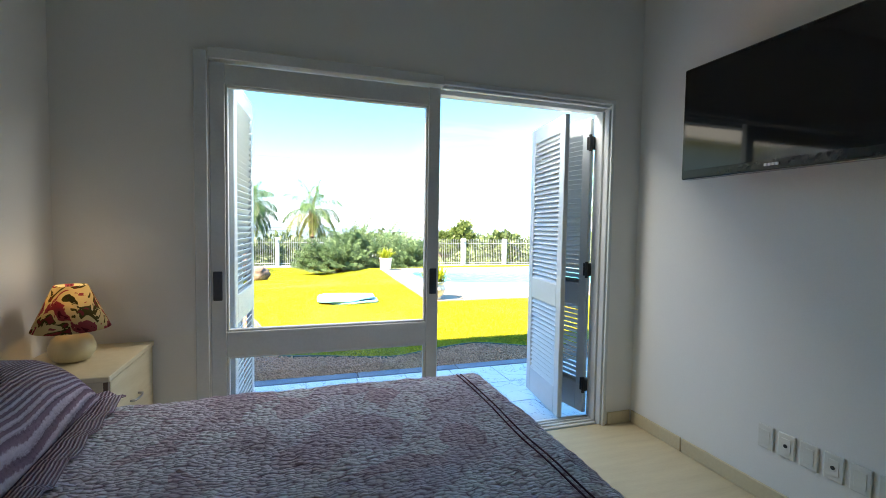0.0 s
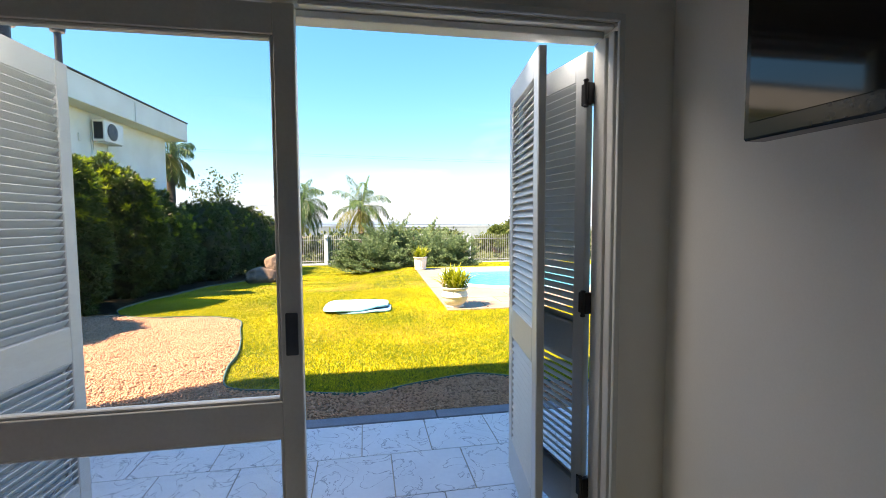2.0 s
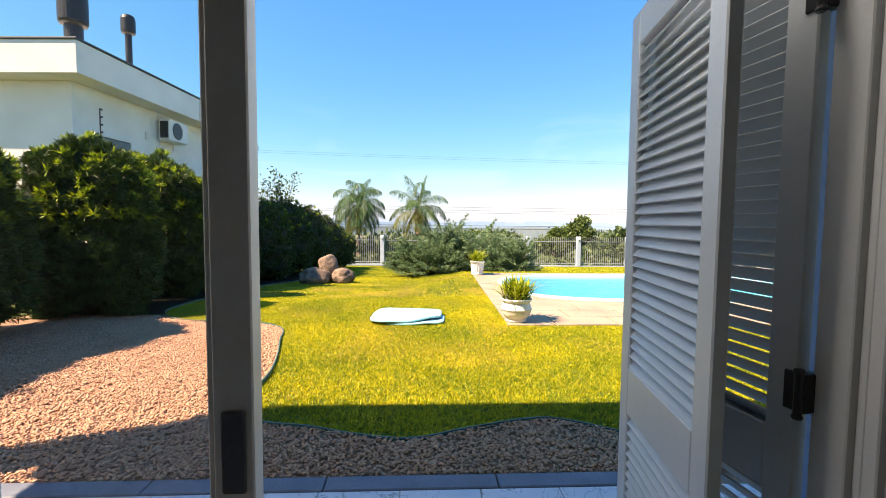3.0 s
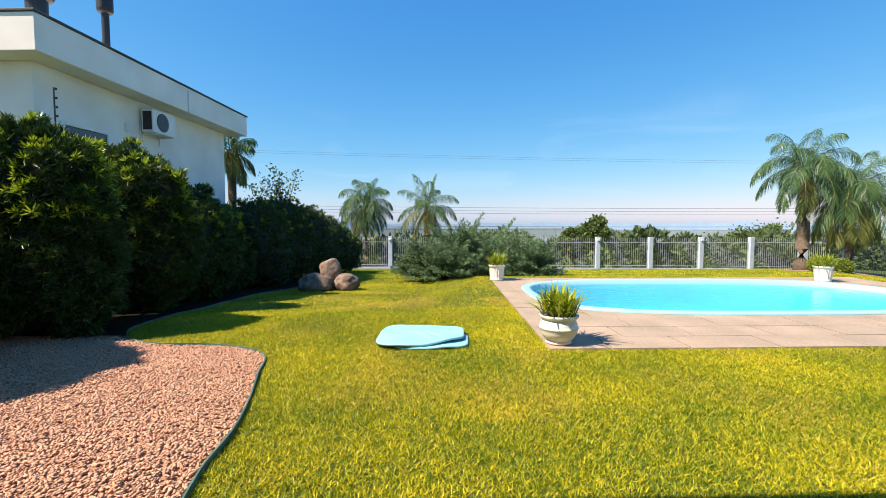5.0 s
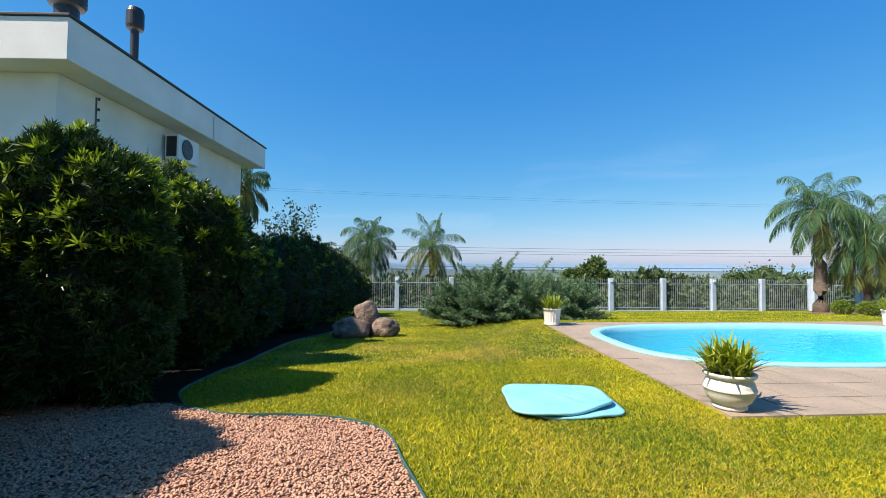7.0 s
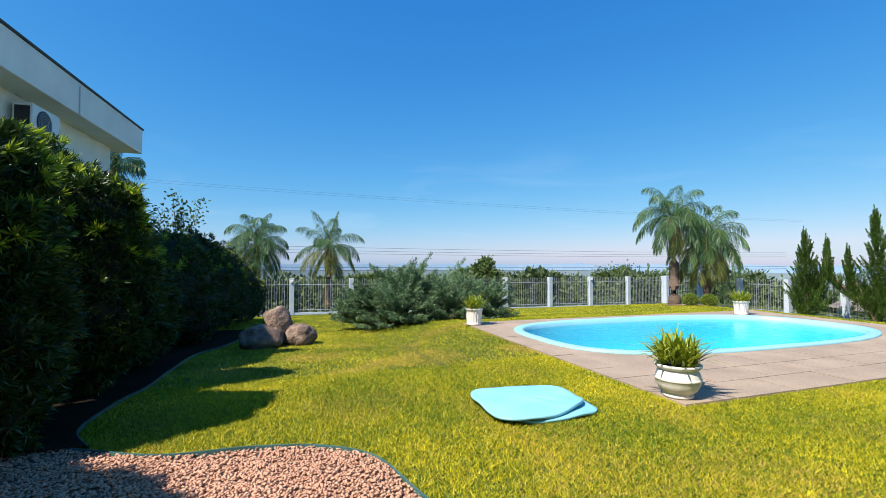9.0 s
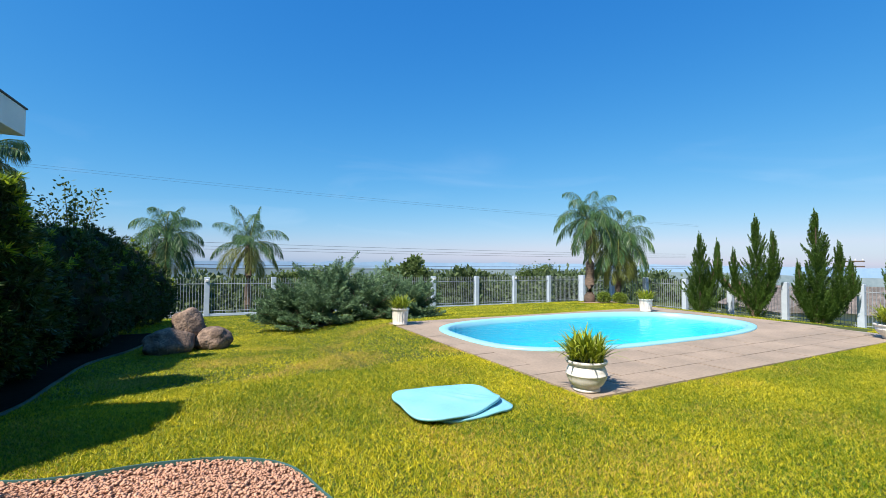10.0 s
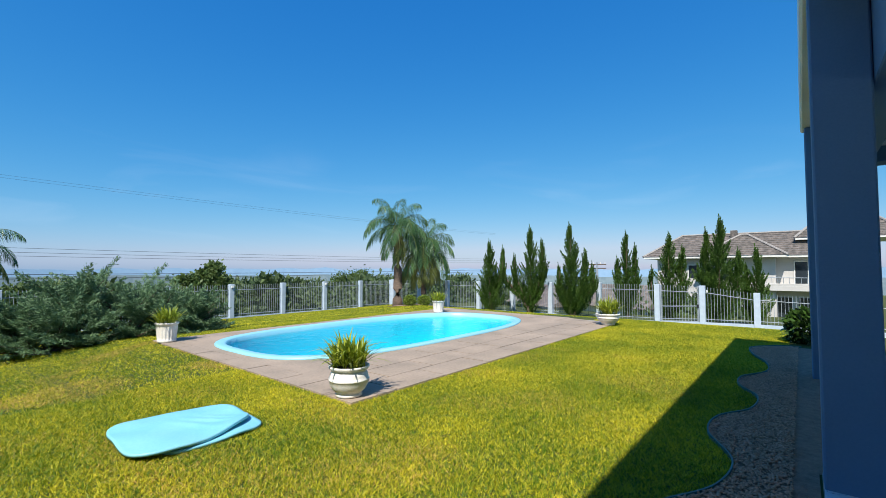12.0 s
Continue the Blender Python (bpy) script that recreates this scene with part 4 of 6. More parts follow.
def hedge_bed():
    """Leaf litter between the hedge and its edging, the hedge's shade painted into its colour."""
    line = smooth_line([(-3.0, 9.06), (-3.22, 9.5), (-3.2, 10.2), (-3.1, 10.9), (-3.12, 12.3), (-3.1, 13.9), (-2.75, 15.3), (-2.6, 17.0), (-2.7, 19.5)])
    edging(line, "dark blue-green plastic edging along the foot of the hedge")
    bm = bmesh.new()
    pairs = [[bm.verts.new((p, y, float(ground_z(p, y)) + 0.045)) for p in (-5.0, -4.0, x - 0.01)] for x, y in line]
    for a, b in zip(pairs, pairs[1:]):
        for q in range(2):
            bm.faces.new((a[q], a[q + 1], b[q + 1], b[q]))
    tagged(part("hedge_bed", bm, M_SHADED_LITTER), "bare soil and leaf litter under the hedge, its shade painted into the colour", "soil", kind="structure")


edging(EDGE, "dark green plastic edging between gravel and lawn")
hedge_bed()
gravel()


def lawn():
    """Short mown blades: dense in the garden, sparser towards the fence."""
    def blades(n, x0, x1, y0, y1, h, w, material, name, label, near=None):
        x, y = x0 + rng.random(n) * (x1 - x0), y0 + rng.random(n) * (y1 - y0)
        ok = ~inside(x, y, GRAVEL) & ~inside(x, y, PATIO) & (y > 4.6) & (x > -3.9) & (x < 22.2) & (y < 27.8)
        if near is not None:
            d = np.array([noise.noise((a * 0.9, b * 0.9, 3.0)) for a, b in zip(x, y)]) + 0.3 * rng.random(n)
            ok &= d > near
        x, y = x[ok], y[ok]
        z = ground_z(x, y)
        n = len(x)
        a = rng.random(n) * 6.283
        # small tufts, with low gaps between them
        tuft = 0.5 + 0.5 * np.sin(x * 43 + 3.1 * np.sin(y * 17 + x * 3)) * np.sin(y * 39 + 2.7 * np.sin(x * 19 - y * 5))
        hh = h * (0.45 + 0.6 * rng.random(n)) * (0.55 + 0.75 * tuft)
        lean = rng.normal(0, 0.75, (n, 2)) * hh[:, None]
        ww = w * (0.7 + 0.6 * rng.random(n))
        p = np.stack([x, y, z], axis=1)
        s = np.stack([np.cos(a) * ww, np.sin(a) * ww, np.zeros(n)], axis=1)
        tip = p + np.stack([lean[:, 0], lean[:, 1], hh], axis=1)
        me = array_mesh(name, np.stack([p - s, p + s, tip], axis=1), 3)
        tagged(put(name, me, material), label, "grass", kind="stuff")
    blades(800000, -3.9, 7.0, 4.7, 11.0, 0.033, 0.0042, M_GRASS, "lawn_grass", "short yellow-green mown lawn grass")
    blades(240000, -3.9, 13.0, 11.0, 17.0, 0.03, 0.0065, M_GRASS, "lawn_grass", "short yellow-green mown lawn grass")
    blades(260000, 7.0, 13.0, 4.7, 9.2, 0.032, 0.0062, M_GRASS, "lawn_grass", "short yellow-green mown lawn grass")
    blades(200000, 13.0, 22.2, 4.7, 17.0, 0.034, 0.009, M_GRASS, "lawn_grass", "short yellow-green mown lawn grass")
    blades(60000, 9.0, 22.2, 17.0, 28.0, 0.036, 0.012, M_GRASS, "lawn_grass", "short yellow-green mown lawn grass")
    blades(110000, -3.9, 9.0, 17.0, 28.0, 0.04, 0.011, M_GRASS, "lawn_grass", "short yellow-green mown lawn grass")
    blades(380000, -3.0, 7.0, 5.5, 15.0, 0.026, 0.005, M_GRASSDRY, "dry_grass", "dry straw-coloured patches in the lawn", near=0.31)


lawn()


# ---- pots with plants ----
def strap_plant(parent, z, radius, height, n, seed):
    r = random.Random(seed)
    quads = []
    for i in range(int(n * 1.15)):
        a = r.random() * 6.283
        tilt = 0.3 + 1.15 * r.random()
        l = height * (0.45 + 0.35 * r.random())
        w = 0.012 + 0.010 * r.random()
        bend = r.random()
        spread = radius * 0.75 * math.sqrt(r.random())
        rise = height * 0.55 * r.random() * (1 - 0.6 * spread / radius)
        b = r.random() * 6.283
        base = Vector((math.cos(b) * spread, math.sin(b) * spread, z + rise))
        d = Vector((math.cos(a) * 0.7 + math.cos(b) * 0.5, math.sin(a) * 0.7 + math.sin(b) * 0.5, 0))
        side = Vector((-d.y, d.x, 0)).normalized()
        pts = []
        for k in range(6):
            t = k / 5
            out = l * 0.75 * tilt * (t + 0.2 * t * t)
            up = l * (1.1 * t - (0.2 + 0.6 * bend) * tilt * t * t)
            ww = w * (0.35 + 1.9 * t * (1 - t)) * (1 - t ** 3) + 0.0008
            c = base + d * out + Vector((0, 0, up))
            pts.append((c - side * ww, c + side * ww))
        for (a0, b0), (a1, b1) in zip(pts, pts[1:]):
            quads.append([a0, b0, b1, a1])
    bm = bmesh.new()
    for q in quads:
        bm.faces.new([bm.verts.new(v) for v in q])
    bmesh.ops.remove_doubles(bm, verts=bm.verts[:], dist=1e-5)
    part("leaves", bm, M_BROMELIAD, parent)


def planter(name, x, y, z, profile, label, plant_label, ph, pr, n, seed, flutes=0):
    p = thing(name, x, y, z, label, "plant pot", "white planters round the pool")
    bm = lathe(profile, 90 if flutes else 40)
    if flutes:
        for v in bm.verts:
            r = math.hypot(v.co.x, v.co.y)
            if 0.05 < v.co.z < profile[-4][1] - 0.07 and r > 0.08:
                k = 1 + 0.035 * math.cos(math.atan2(v.co.y, v.co.x) * flutes)
                v.co.x, v.co.y = v.co.x * k, v.co.y * k
    part("body", bm, M_POT, p, smooth=True)
    top = profile[-1][1]
    part("soil", lathe([(0.0, top + 0.004), (profile[-1][0] - 0.002, top + 0.006), (profile[-1][0] - 0.002, top + 0.012), (0.0, top + 0.02)], 20), M_SOIL, p)
    q = thing("potted_plant", x, y, z + top + 0.01, plant_label, "plant", "plants in the white planters")
    strap_plant(q, 0, pr, ph, n, seed)


ROUND_POT = [(0.14, 0), (0.165, 0.01), (0.165, 0.03), (0.15, 0.042), (0.20, 0.08), (0.235, 0.14), (0.242, 0.18), (0.25, 0.185), (0.25, 0.20), (0.24, 0.206),
             (0.238, 0.23), (0.222, 0.27), (0.205, 0.285), (0.235, 0.305), (0.252, 0.325), (0.252, 0.343), (0.235, 0.345), (0.205, 0.33), (0.20, 0.29)]
TALL_POT = [(0.16, 0), (0.17, 0.01), (0.172, 0.04), (0.165, 0.05), (0.168, 0.10), (0.178, 0.2), (0.186, 0.30), (0.19, 0.335), (0.205, 0.345), (0.215, 0.37), (0.215, 0.385), (0.20, 0.39), (0.185, 0.38), (0.182, 0.34)]
BOWL_POT = [(0.15, 0), (0.17, 0.012), (0.16, 0.04), (0.20, 0.07), (0.26, 0.14), (0.275, 0.18), (0.28, 0.185), (0.28, 0.20), (0.27, 0.206), (0.272, 0.24), (0.30, 0.26), (0.31, 0.285), (0.30, 0.30), (0.27, 0.295), (0.255, 0.26)]
planter("planter", 2.455, 8.615, 0.0, [(0.94 * r, 1.03 * z) for r, z in ROUND_POT], "round white banded ceramic planter on the patio corner", "spiky yellow-green strap-leaved plant in a round white planter", 0.42, 0.25, 260, 3)
planter("planter", 2.60, 14.52, 0.0, TALL_POT, "straight fluted white planter at the patio edge", "yellow-green strap-leaved plant in a fluted planter", 0.36, 0.24, 170, 5, 18)
planter("planter", 10.77, 14.11, 0.0, TALL_POT, "straight fluted white planter beyond the pool", "yellow-green strap-leaved plant in a fluted planter", 0.38, 0.25, 170, 6, 18)
planter("planter", 10.96, 8.47, 0.0, BOWL_POT, "wide white bowl planter on the patio corner", "bushy yellow-green strap-leaved plant in a bowl planter", 0.48, 0.30, 240, 8)


# ---- foam mat lying on the lawn ----
def float_mat():
    """A turquoise foam mat folded double on the lawn, its near corner lifted and gaping."""
    th = thing("pool_mat", 0.80, 8.88, -0.02, "turquoise foam pool mat lying folded and wrinkled on the lawn", "pool mat", rz=-4)
    hx, hy = 0.55, 0.50

    def sheet(u0, u1, v0, v1, nx, ny, height, cut):
        bm = bmesh.new()
        top = []
        for i in range(nx + 1):
            row = []
            for j in range(ny + 1):
                a, c = 2 * i / nx - 1, 2 * j / ny - 1
                u, v = a * math.sqrt(1 - 0.26 * c ** 6), c * math.sqrt(1 - 0.26 * a ** 6)
                u, v = u0 + (u1 - u0) * (u + 1) / 2, v0 + (v1 - v0) * (v + 1) / 2
                pull = cut * max(0.0, u + 0.25) ** 1.3 * max(0.0, 0.5 - v) / 1.5
                row.append(bm.verts.new((u * hx, v * hy + pull - 0.03 * u * max(0, v), height(u, v))))
            top.append(row)
        for i in range(nx):
            for j in range(ny):
                bm.faces.new((top[i][j], top[i + 1][j], top[i + 1][j + 1], top[i][j + 1]))
        return bm

    def upper(u, v):
        z = 0.070 + 0.012 * noise.noise((u * 2.0, v * 2.0, 0.5))
        for uc, slope, wide, tall in ((0.05, 0.45, 0.09, 0.016), (0.32, 0.6, 0.07, 0.020), (0.55, 0.5, 0.06, 0.012)):
            z += tall * math.exp(-((u - uc + slope * v) / wide) ** 2) * max(0, 0.75 - abs(v + 0.15))
        return z + 0.06 * max(0, u - 0.05) * max(0, -v - 0.25) * (1.0 - 0.5 * max(0, u - 0.5))

    def lower(u, v):
        return 0.030 + 0.006 * noise.noise((u * 3, v * 3, 2.0)) + 0.018 * math.exp(-((u - 0.55) / 0.22) ** 2) * max(0, -v)
    for name, bm in (("upper_layer", sheet(-1, 0.95, -1, 1, 48, 40, upper, 0.22)), ("lower_layer", sheet(-0.6, 1.04, -0.99, 0.5, 34, 26, lower, 0.07))):
        m = part(name, bm, M_COVER, th, smooth=True)
        so = m.modifiers.new("thickness", "SOLIDIFY")
        so.thickness, so.offset = 0.026, -1


float_mat()


# ---- boulders ----
def boulder(x, y, z, sx, sy, sz, seed, label):
    bm = bmesh.new()
    bmesh.ops.create_icosphere(bm, subdivisions=4, radius=1)
    for v in bm.verts:
        p = v.co.normalized()
        n = 1 + 0.24 * noise.noise(p * 1.3 + Vector((seed, 0, 0))) + 0.09 * noise.noise(p * 3 + Vector((0, seed, 0))) + 0.03 * noise.noise(p * 8) + 0.012 * noise.noise(p * 22)
        v.co = (p.x * sx * n, p.y * sy * n, p.z * sz * n)
    ob = part("boulder", bm, M_ROCK, None, smooth=True)
    ob.matrix_basis = pose(x, y, z)
    return tagged(ob, label, "rock", "boulders by the hedge")


boulder(-2.06, 14.75, -0.12, 0.44, 0.38, 0.27, 1.0, "large rounded brown granite boulder on the lawn")
boulder(-1.30, 14.95, -0.12, 0.34, 0.34, 0.27, 2.0, "rounded brown granite boulder on the lawn")
boulder(-1.74, 15.15, 0.14, 0.31, 0.30, 0.36, 3.0, "upright rounded granite boulder leaning on two others")


# ---- shrubs of the hedge ----
def shrub(x, y, z, rx, ry, h, seed, n, tips):
    """A clipped podocarpus: a rough dark body thick with narrow whorled leaves."""
    s = thing("hedge_shrub", x, y, z, "dense dark green podocarpus hedge shrub with pale young tips", "shrub", "podocarpus hedge")
    r = np.random.default_rng(seed)
    bm = bmesh.new()
    bmesh.ops.create_icosphere(bm, subdivisions=4, radius=1)

    def shape(p):
        q = Vector((p.x, p.y, p.z))
        k = 1 + 0.16 * noise.noise(q * 1.7 + Vector((seed, 0, 0))) + 0.17 * noise.noise(q * 4.2 + Vector((0, seed, 0))) + 0.08 * noise.noise(q * 10 + Vector((0, seed, 3)))
        e = max(abs(q.x), abs(q.y), abs(q.z))
        k *= 1 + 0.10 * (1 / max(e, 0.58) - 1)
        skirt = 1 + 0.24 * max(0.0, -q.z)
        return Vector((q.x * rx * k * skirt, q.y * ry * k * skirt, h * 0.5 + q.z * h * 0.5 * k))
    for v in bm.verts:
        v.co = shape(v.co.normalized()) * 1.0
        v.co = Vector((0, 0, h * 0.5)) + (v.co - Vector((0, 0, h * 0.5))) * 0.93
    # solid near-black filler, with the shade deep among the leaves put into its colour
    part("inner_core", bm, M_CORE, s, smooth=True)
    part("trunk", tube([(0, 0, -0.1), (0.03, 0.02, 0.4), (0.0, 0.05, 0.9)], [0.07, 0.06, 0.05]), M_BARK, s)

    def whorls(count, leaf_l, leaf_w, bias, per, material, name, label=""):
        d = unit(r.normal(0, 1, (count * 2, 3)))
        d = d[(d[:, 2] > bias) & (d[:, 0] > -0.45)][:count]
        c = np.array([shape(Vector(v)) for v in d])
        out = unit(d * np.array([1 / rx, 1 / ry, 2 / h]) + np.array([0, 0, 0.35]))
        c = c - out * (0.10 * r.random((len(c), 1)) - (0.09 if name == "young_growth" else 0.03))
        pts = np.repeat(c, per, axis=0)
        o = np.repeat(out, per, axis=0)
        part_me = array_mesh(name, leaves(pts, o, leaf_l, leaf_w, 0.75), 4)
        put(name, part_me, material, s, label)
    near = y < 12.0
    whorls(int(n * 1.7) if near else n, 0.10 if near else 0.11, 0.0145 if near else 0.019, -0.9, 15, M_HEDGE, "foliage")
    whorls(int(tips * 1.2), 0.11, 0.019, 0.12, 20, M_TIP, "young_growth", "pale yellow-green young shoots")


HEDGE = ((-5.05, 5.55, 1.05, 1.25, 2.6, 1800, 80), (-4.92, 7.15, 1.08, 1.16, 2.66, 2600, 260), (-4.32, 9.25, 1.0, 0.64, 2.66, 2200, 190), (-4.22, 10.85, 1.08, 0.56, 2.64, 1900, 150),
         (-4.25, 12.45, 1.0, 0.95, 2.3, 1500, 70), (-4.62, 14.3, 1.0, 1.0, 2.05, 1300, 60), (-4.2, 16.1, 1.05, 1.1, 2.35, 1200, 30), (-4.1, 18.1, 1.1, 1.2, 2.65, 1200, 30),
         (-4.0, 20.3, 1.15, 1.3, 2.72, 1100, 25), (-3.85, 22.6, 1.2, 1.3, 2.5, 1000, 20), (-3.7, 24.6, 1.2, 1.2, 2.1, 900, 20), (-5.2, 6.4, 1.0, 1.1, 2.6, 1700, 80))
for i, (x, y, rx, ry, h, n, tips) in enumerate(HEDGE):
    z = float(ground_z(x + 1, y))
    shrub(x, y, z, rx, ry, h, i + 1, n, tips)


# ---- neighbour's house ----
def neighbour_house():
    hs = thing("neighbour_house", -6.32, 11.67, 0, "white rendered flat-roofed house behind the hedge", "house", rz=-3.5)
    ox, oy = -6.3, 11.7

    def at(x0, y0, z0, x1, y1, z1, bevel=0.01, bm=None):
        return box(x0 - ox, y0 - oy, z0, x1 - ox, y1 - oy, z1, bevel, bm)
    part("wall", at(-14, 11.75, -0.2, -6.25, 18.35, 4.36), M_HOUSE, hs)
    part("roof", at(-14.5, 11.28, 4.36, -5.72, 18.87, 5.0), M_HOUSE, hs, "deep white roof fascia")
    bm = at(-14.5, 11.25, 5.001, -5.69, 11.36, 5.045)
    at(-5.80, 11.36, 5.001, -5.69, 18.90, 5.045, bm=bm)
    part("flashing", bm, M_FLASH, hs, "dark metal roof edge")
    part("gutter_spout", at(-5.95, 18.72, 4.40, -5.80, 19.02, 4.52), M_FLASH, hs)
    part("downpipe", at(-5.715, 15.55, 4.36, -5.685, 15.59, 4.93), M_PLASTIC, hs)
    w = part("window", at(-6.249, 12.35, 2.1, -6.235, 13.4, 3.35), M_DARKGLASS, hs, "dark window pane")
    bm = at(-6.249, 12.26, 2.02, -6.21, 12.35, 3.42)
    at(-6.249, 13.4, 2.02, -6.21, 13.49, 3.42, bm=bm)
    at(-6.249, 12.35, 3.35, -6.21, 13.4, 3.42, bm=bm)
    part("window_frame", bm, M_PLASTIC, w)
    part("conduit", at(-6.249, 14.45, 1.5, -6.225, 14.49, 3.85), M_PLASTIC, hs)
    part("junction_box", at(-6.249, 13.95, 3.55, -6.21, 14.03, 3.75), M_PLASTIC, hs)
    ac = thing("air_conditioner", -6.065, 14.78, 3.62, "white outdoor air conditioning unit on the house wall", "air conditioner", rz=-3.5)
    part("case", box(0.06, -0.42, 0, 0.36, 0.42, 0.56, 0.015), M_PLASTIC, ac)
    grille = lathe([(0.0, 0), (0.215, 0), (0.225, 0.008), (0.215, 0.016), (0.0, 0.016)], 28)
    bmesh.ops.rotate(grille, verts=grille.verts[:], cent=(0, 0, 0), matrix=Matrix.Rotation(radians(90), 3, "Y"))
    bmesh.ops.translate(grille, verts=grille.verts[:], vec=(0.361, -0.08, 0.28))
    g = part("fan_grille", grille, M_FLASH, ac, "round grey fan grille")
    for k in range(4):
        bm = bmesh.new()
        rr = 0.05 + k * 0.045
        pts = [(0.380, -0.08 + rr * math.cos(a), 0.28 + rr * math.sin(a)) for a in np.linspace(0, 2 * math.pi, 25)]
        tube(pts, 0.004, 5, bm)
        part("grille_ring", bm, M_STEEL, g)
    part("side_vent", box(0.10, -0.4235, 0.06, 0.32, -0.4205, 0.50), M_BLACK, ac, "dark side vent")
    for y in (-0.3, 0.3):
        bm = box(0.0, y - 0.015, -0.03, 0.38, y + 0.015, -0.002, 0.002)
        box(0.0, y - 0.015, -0.22, 0.02, y + 0.015, -0.03, 0.002, bm)
        part("bracket", bm, M_PLASTIC, ac)
    for x, y, r, h, capr, caph in ((-6.45, 12.1, 0.17, 0.62, 0.27, 0.8), (-6.35, 13.75, 0.075, 1.12, 0.16, 0.42)):
        c = thing("chimney_flue", x, y, 5.0, "black metal chimney flue with a wider cowl on the flat roof", "chimney", "roof flues")
        part("pipe", lathe([(r, 0), (r, h)], 20), M_BLACK, c, smooth=False)
        part("cowl", lathe([(r, h - 0.03), (capr * 0.9, h), (capr, h + 0.06), (capr, h + caph - 0.08), (capr * 0.85, h + caph), (0.02, h + caph + 0.06)], 24), M_BLACK, c, smooth=False)


neighbour_house()


# ---- palms ----
def frond(origin, azim, elev, length, droop, leaf, r, nodes=46):
    """A drooping feather leaf: the midrib's points and the corners of its leaflets."""
    d = np.array([math.cos(azim) * math.cos(elev), math.sin(azim) * math.cos(elev), math.sin(elev)])
    p = np.array(origin, dtype=float)
    step = length / nodes
    rib, quads = [p.copy()], []
    for k in range(nodes):
        d = d + np.array([0, 0, -droop * step * (0.25 + 1.5 * k / nodes)])
        d /= np.linalg.norm(d)
        p = p + d * step
        rib.append(p.copy())
        t = k / nodes
        if t < 0.12:
            continue
        l = leaf * (0.45 + 0.75 * math.sin(math.pi * min(1, 0.12 + t * 0.9)))
        side = np.cross(d, [0, 0, 1.0])
        side /= max(np.linalg.norm(side), 1e-6)
        for s in (-1, 1):
            for q in range(3):
                v = side * s * (0.75 + 0.3 * r.random()) + d * (0.45 + 0.4 * r.random()) + np.array([0, 0, 0.35 - 1.3 * r.random() - 0.5 * t])
                v /= np.linalg.norm(v)
                tip = p + v * l * 0.6 + np.array([0, 0, -0.06 * l])
                end = p + v * l * 0.9 + np.array([0, 0, -0.5 * l])
                w = np.cross(v, r.normal(0, 1, 3))
                w = w / max(np.linalg.norm(w), 1e-6) * 0.010
                quads.append([p, tip + w, end, tip - w])
    return rib, quads


def palm(x, y, trunk_h, n, length, seed, label, droop=0.55, dry=0, low=-0.5, leaf=0.42, lean=0.0, girth=1.0):
    z = float(ground_z(x, y))
    t = thing("palm_tree", x, y, z, label, "palm tree", "feather palms")
    r = np.random.default_rng(seed)
    pts = [(lean * (k / 8) ** 2, 0.02 * math.sin(k), -0.2 + (trunk_h + 0.2) * k / 8) for k in range(9)]
    bm = tube(pts, [girth * q for q in (0.21, 0.19, 0.17, 0.16, 0.155, 0.15, 0.15, 0.19, 0.16)], 12)
    part("trunk", bm, M_BARK, t, smooth=True)
    top = np.array([lean, 0, trunk_h])
    ribs = bmesh.new()
    green, brown = [], []
    for i in range(n):
        az = i * 2.39996 + 0.2 * r.random()
        el = 1.45 - (1.45 - low) * (i / n) ** 1.05
        rib, q = frond(top + r.normal(0, 0.05, 3), az, el, length * (0.85 + 0.25 * r.random()), droop * (0.8 + 0.4 * r.random()), leaf, r)
        (brown if i >= n - dry else green).extend(q)
        tube([tuple(p) for p in rib[::3]], [0.022 * (1 - 0.8 * k / len(rib[::3])) for k in range(len(rib[::3]))], 5, ribs)
    part("ribs", ribs, M_PALMDRY, t, "yellowish leaf stalks")
    put("fronds", array_mesh("fronds", np.array(green), 4), M_PALM, t, "drooping green feather fronds")
    if brown:
        put("dry_fronds", array_mesh("dry_fronds", np.array(brown), 4), M_PALMDRY, t, "yellowing lower fronds")


palm(-3.2, 32.0, 4.7, 24, 2.15, 11, "queen palm with a drooping crown behind the fence", 1.0, 5, low=-1.0, leaf=0.62)
palm(0.75, 32.0, 4.5, 19, 2.35, 12, "queen palm with an open arching crown behind the fence", 0.72, 7, low=-1.15, leaf=0.55, girth=1.2)
palm(18.3, 23.5, 4.75, 21, 2.45, 13, "tall queen palm with a thick dark trunk by the fence corner", 1.0, 2, low=-0.75, leaf=0.62, girth=1.6)
palm(20.0, 22.9, 3.6, 30, 2.5, 14, "lower queen palm with weeping yellowing fronds by the fence corner", 1.05, 11, low=-1.25, leaf=0.72)
palm(-6.5, 20.3, 4.75, 14, 1.25, 15, "half-dry palm beside the white house", 1.5, 6, low=-1.2, leaf=0.40)


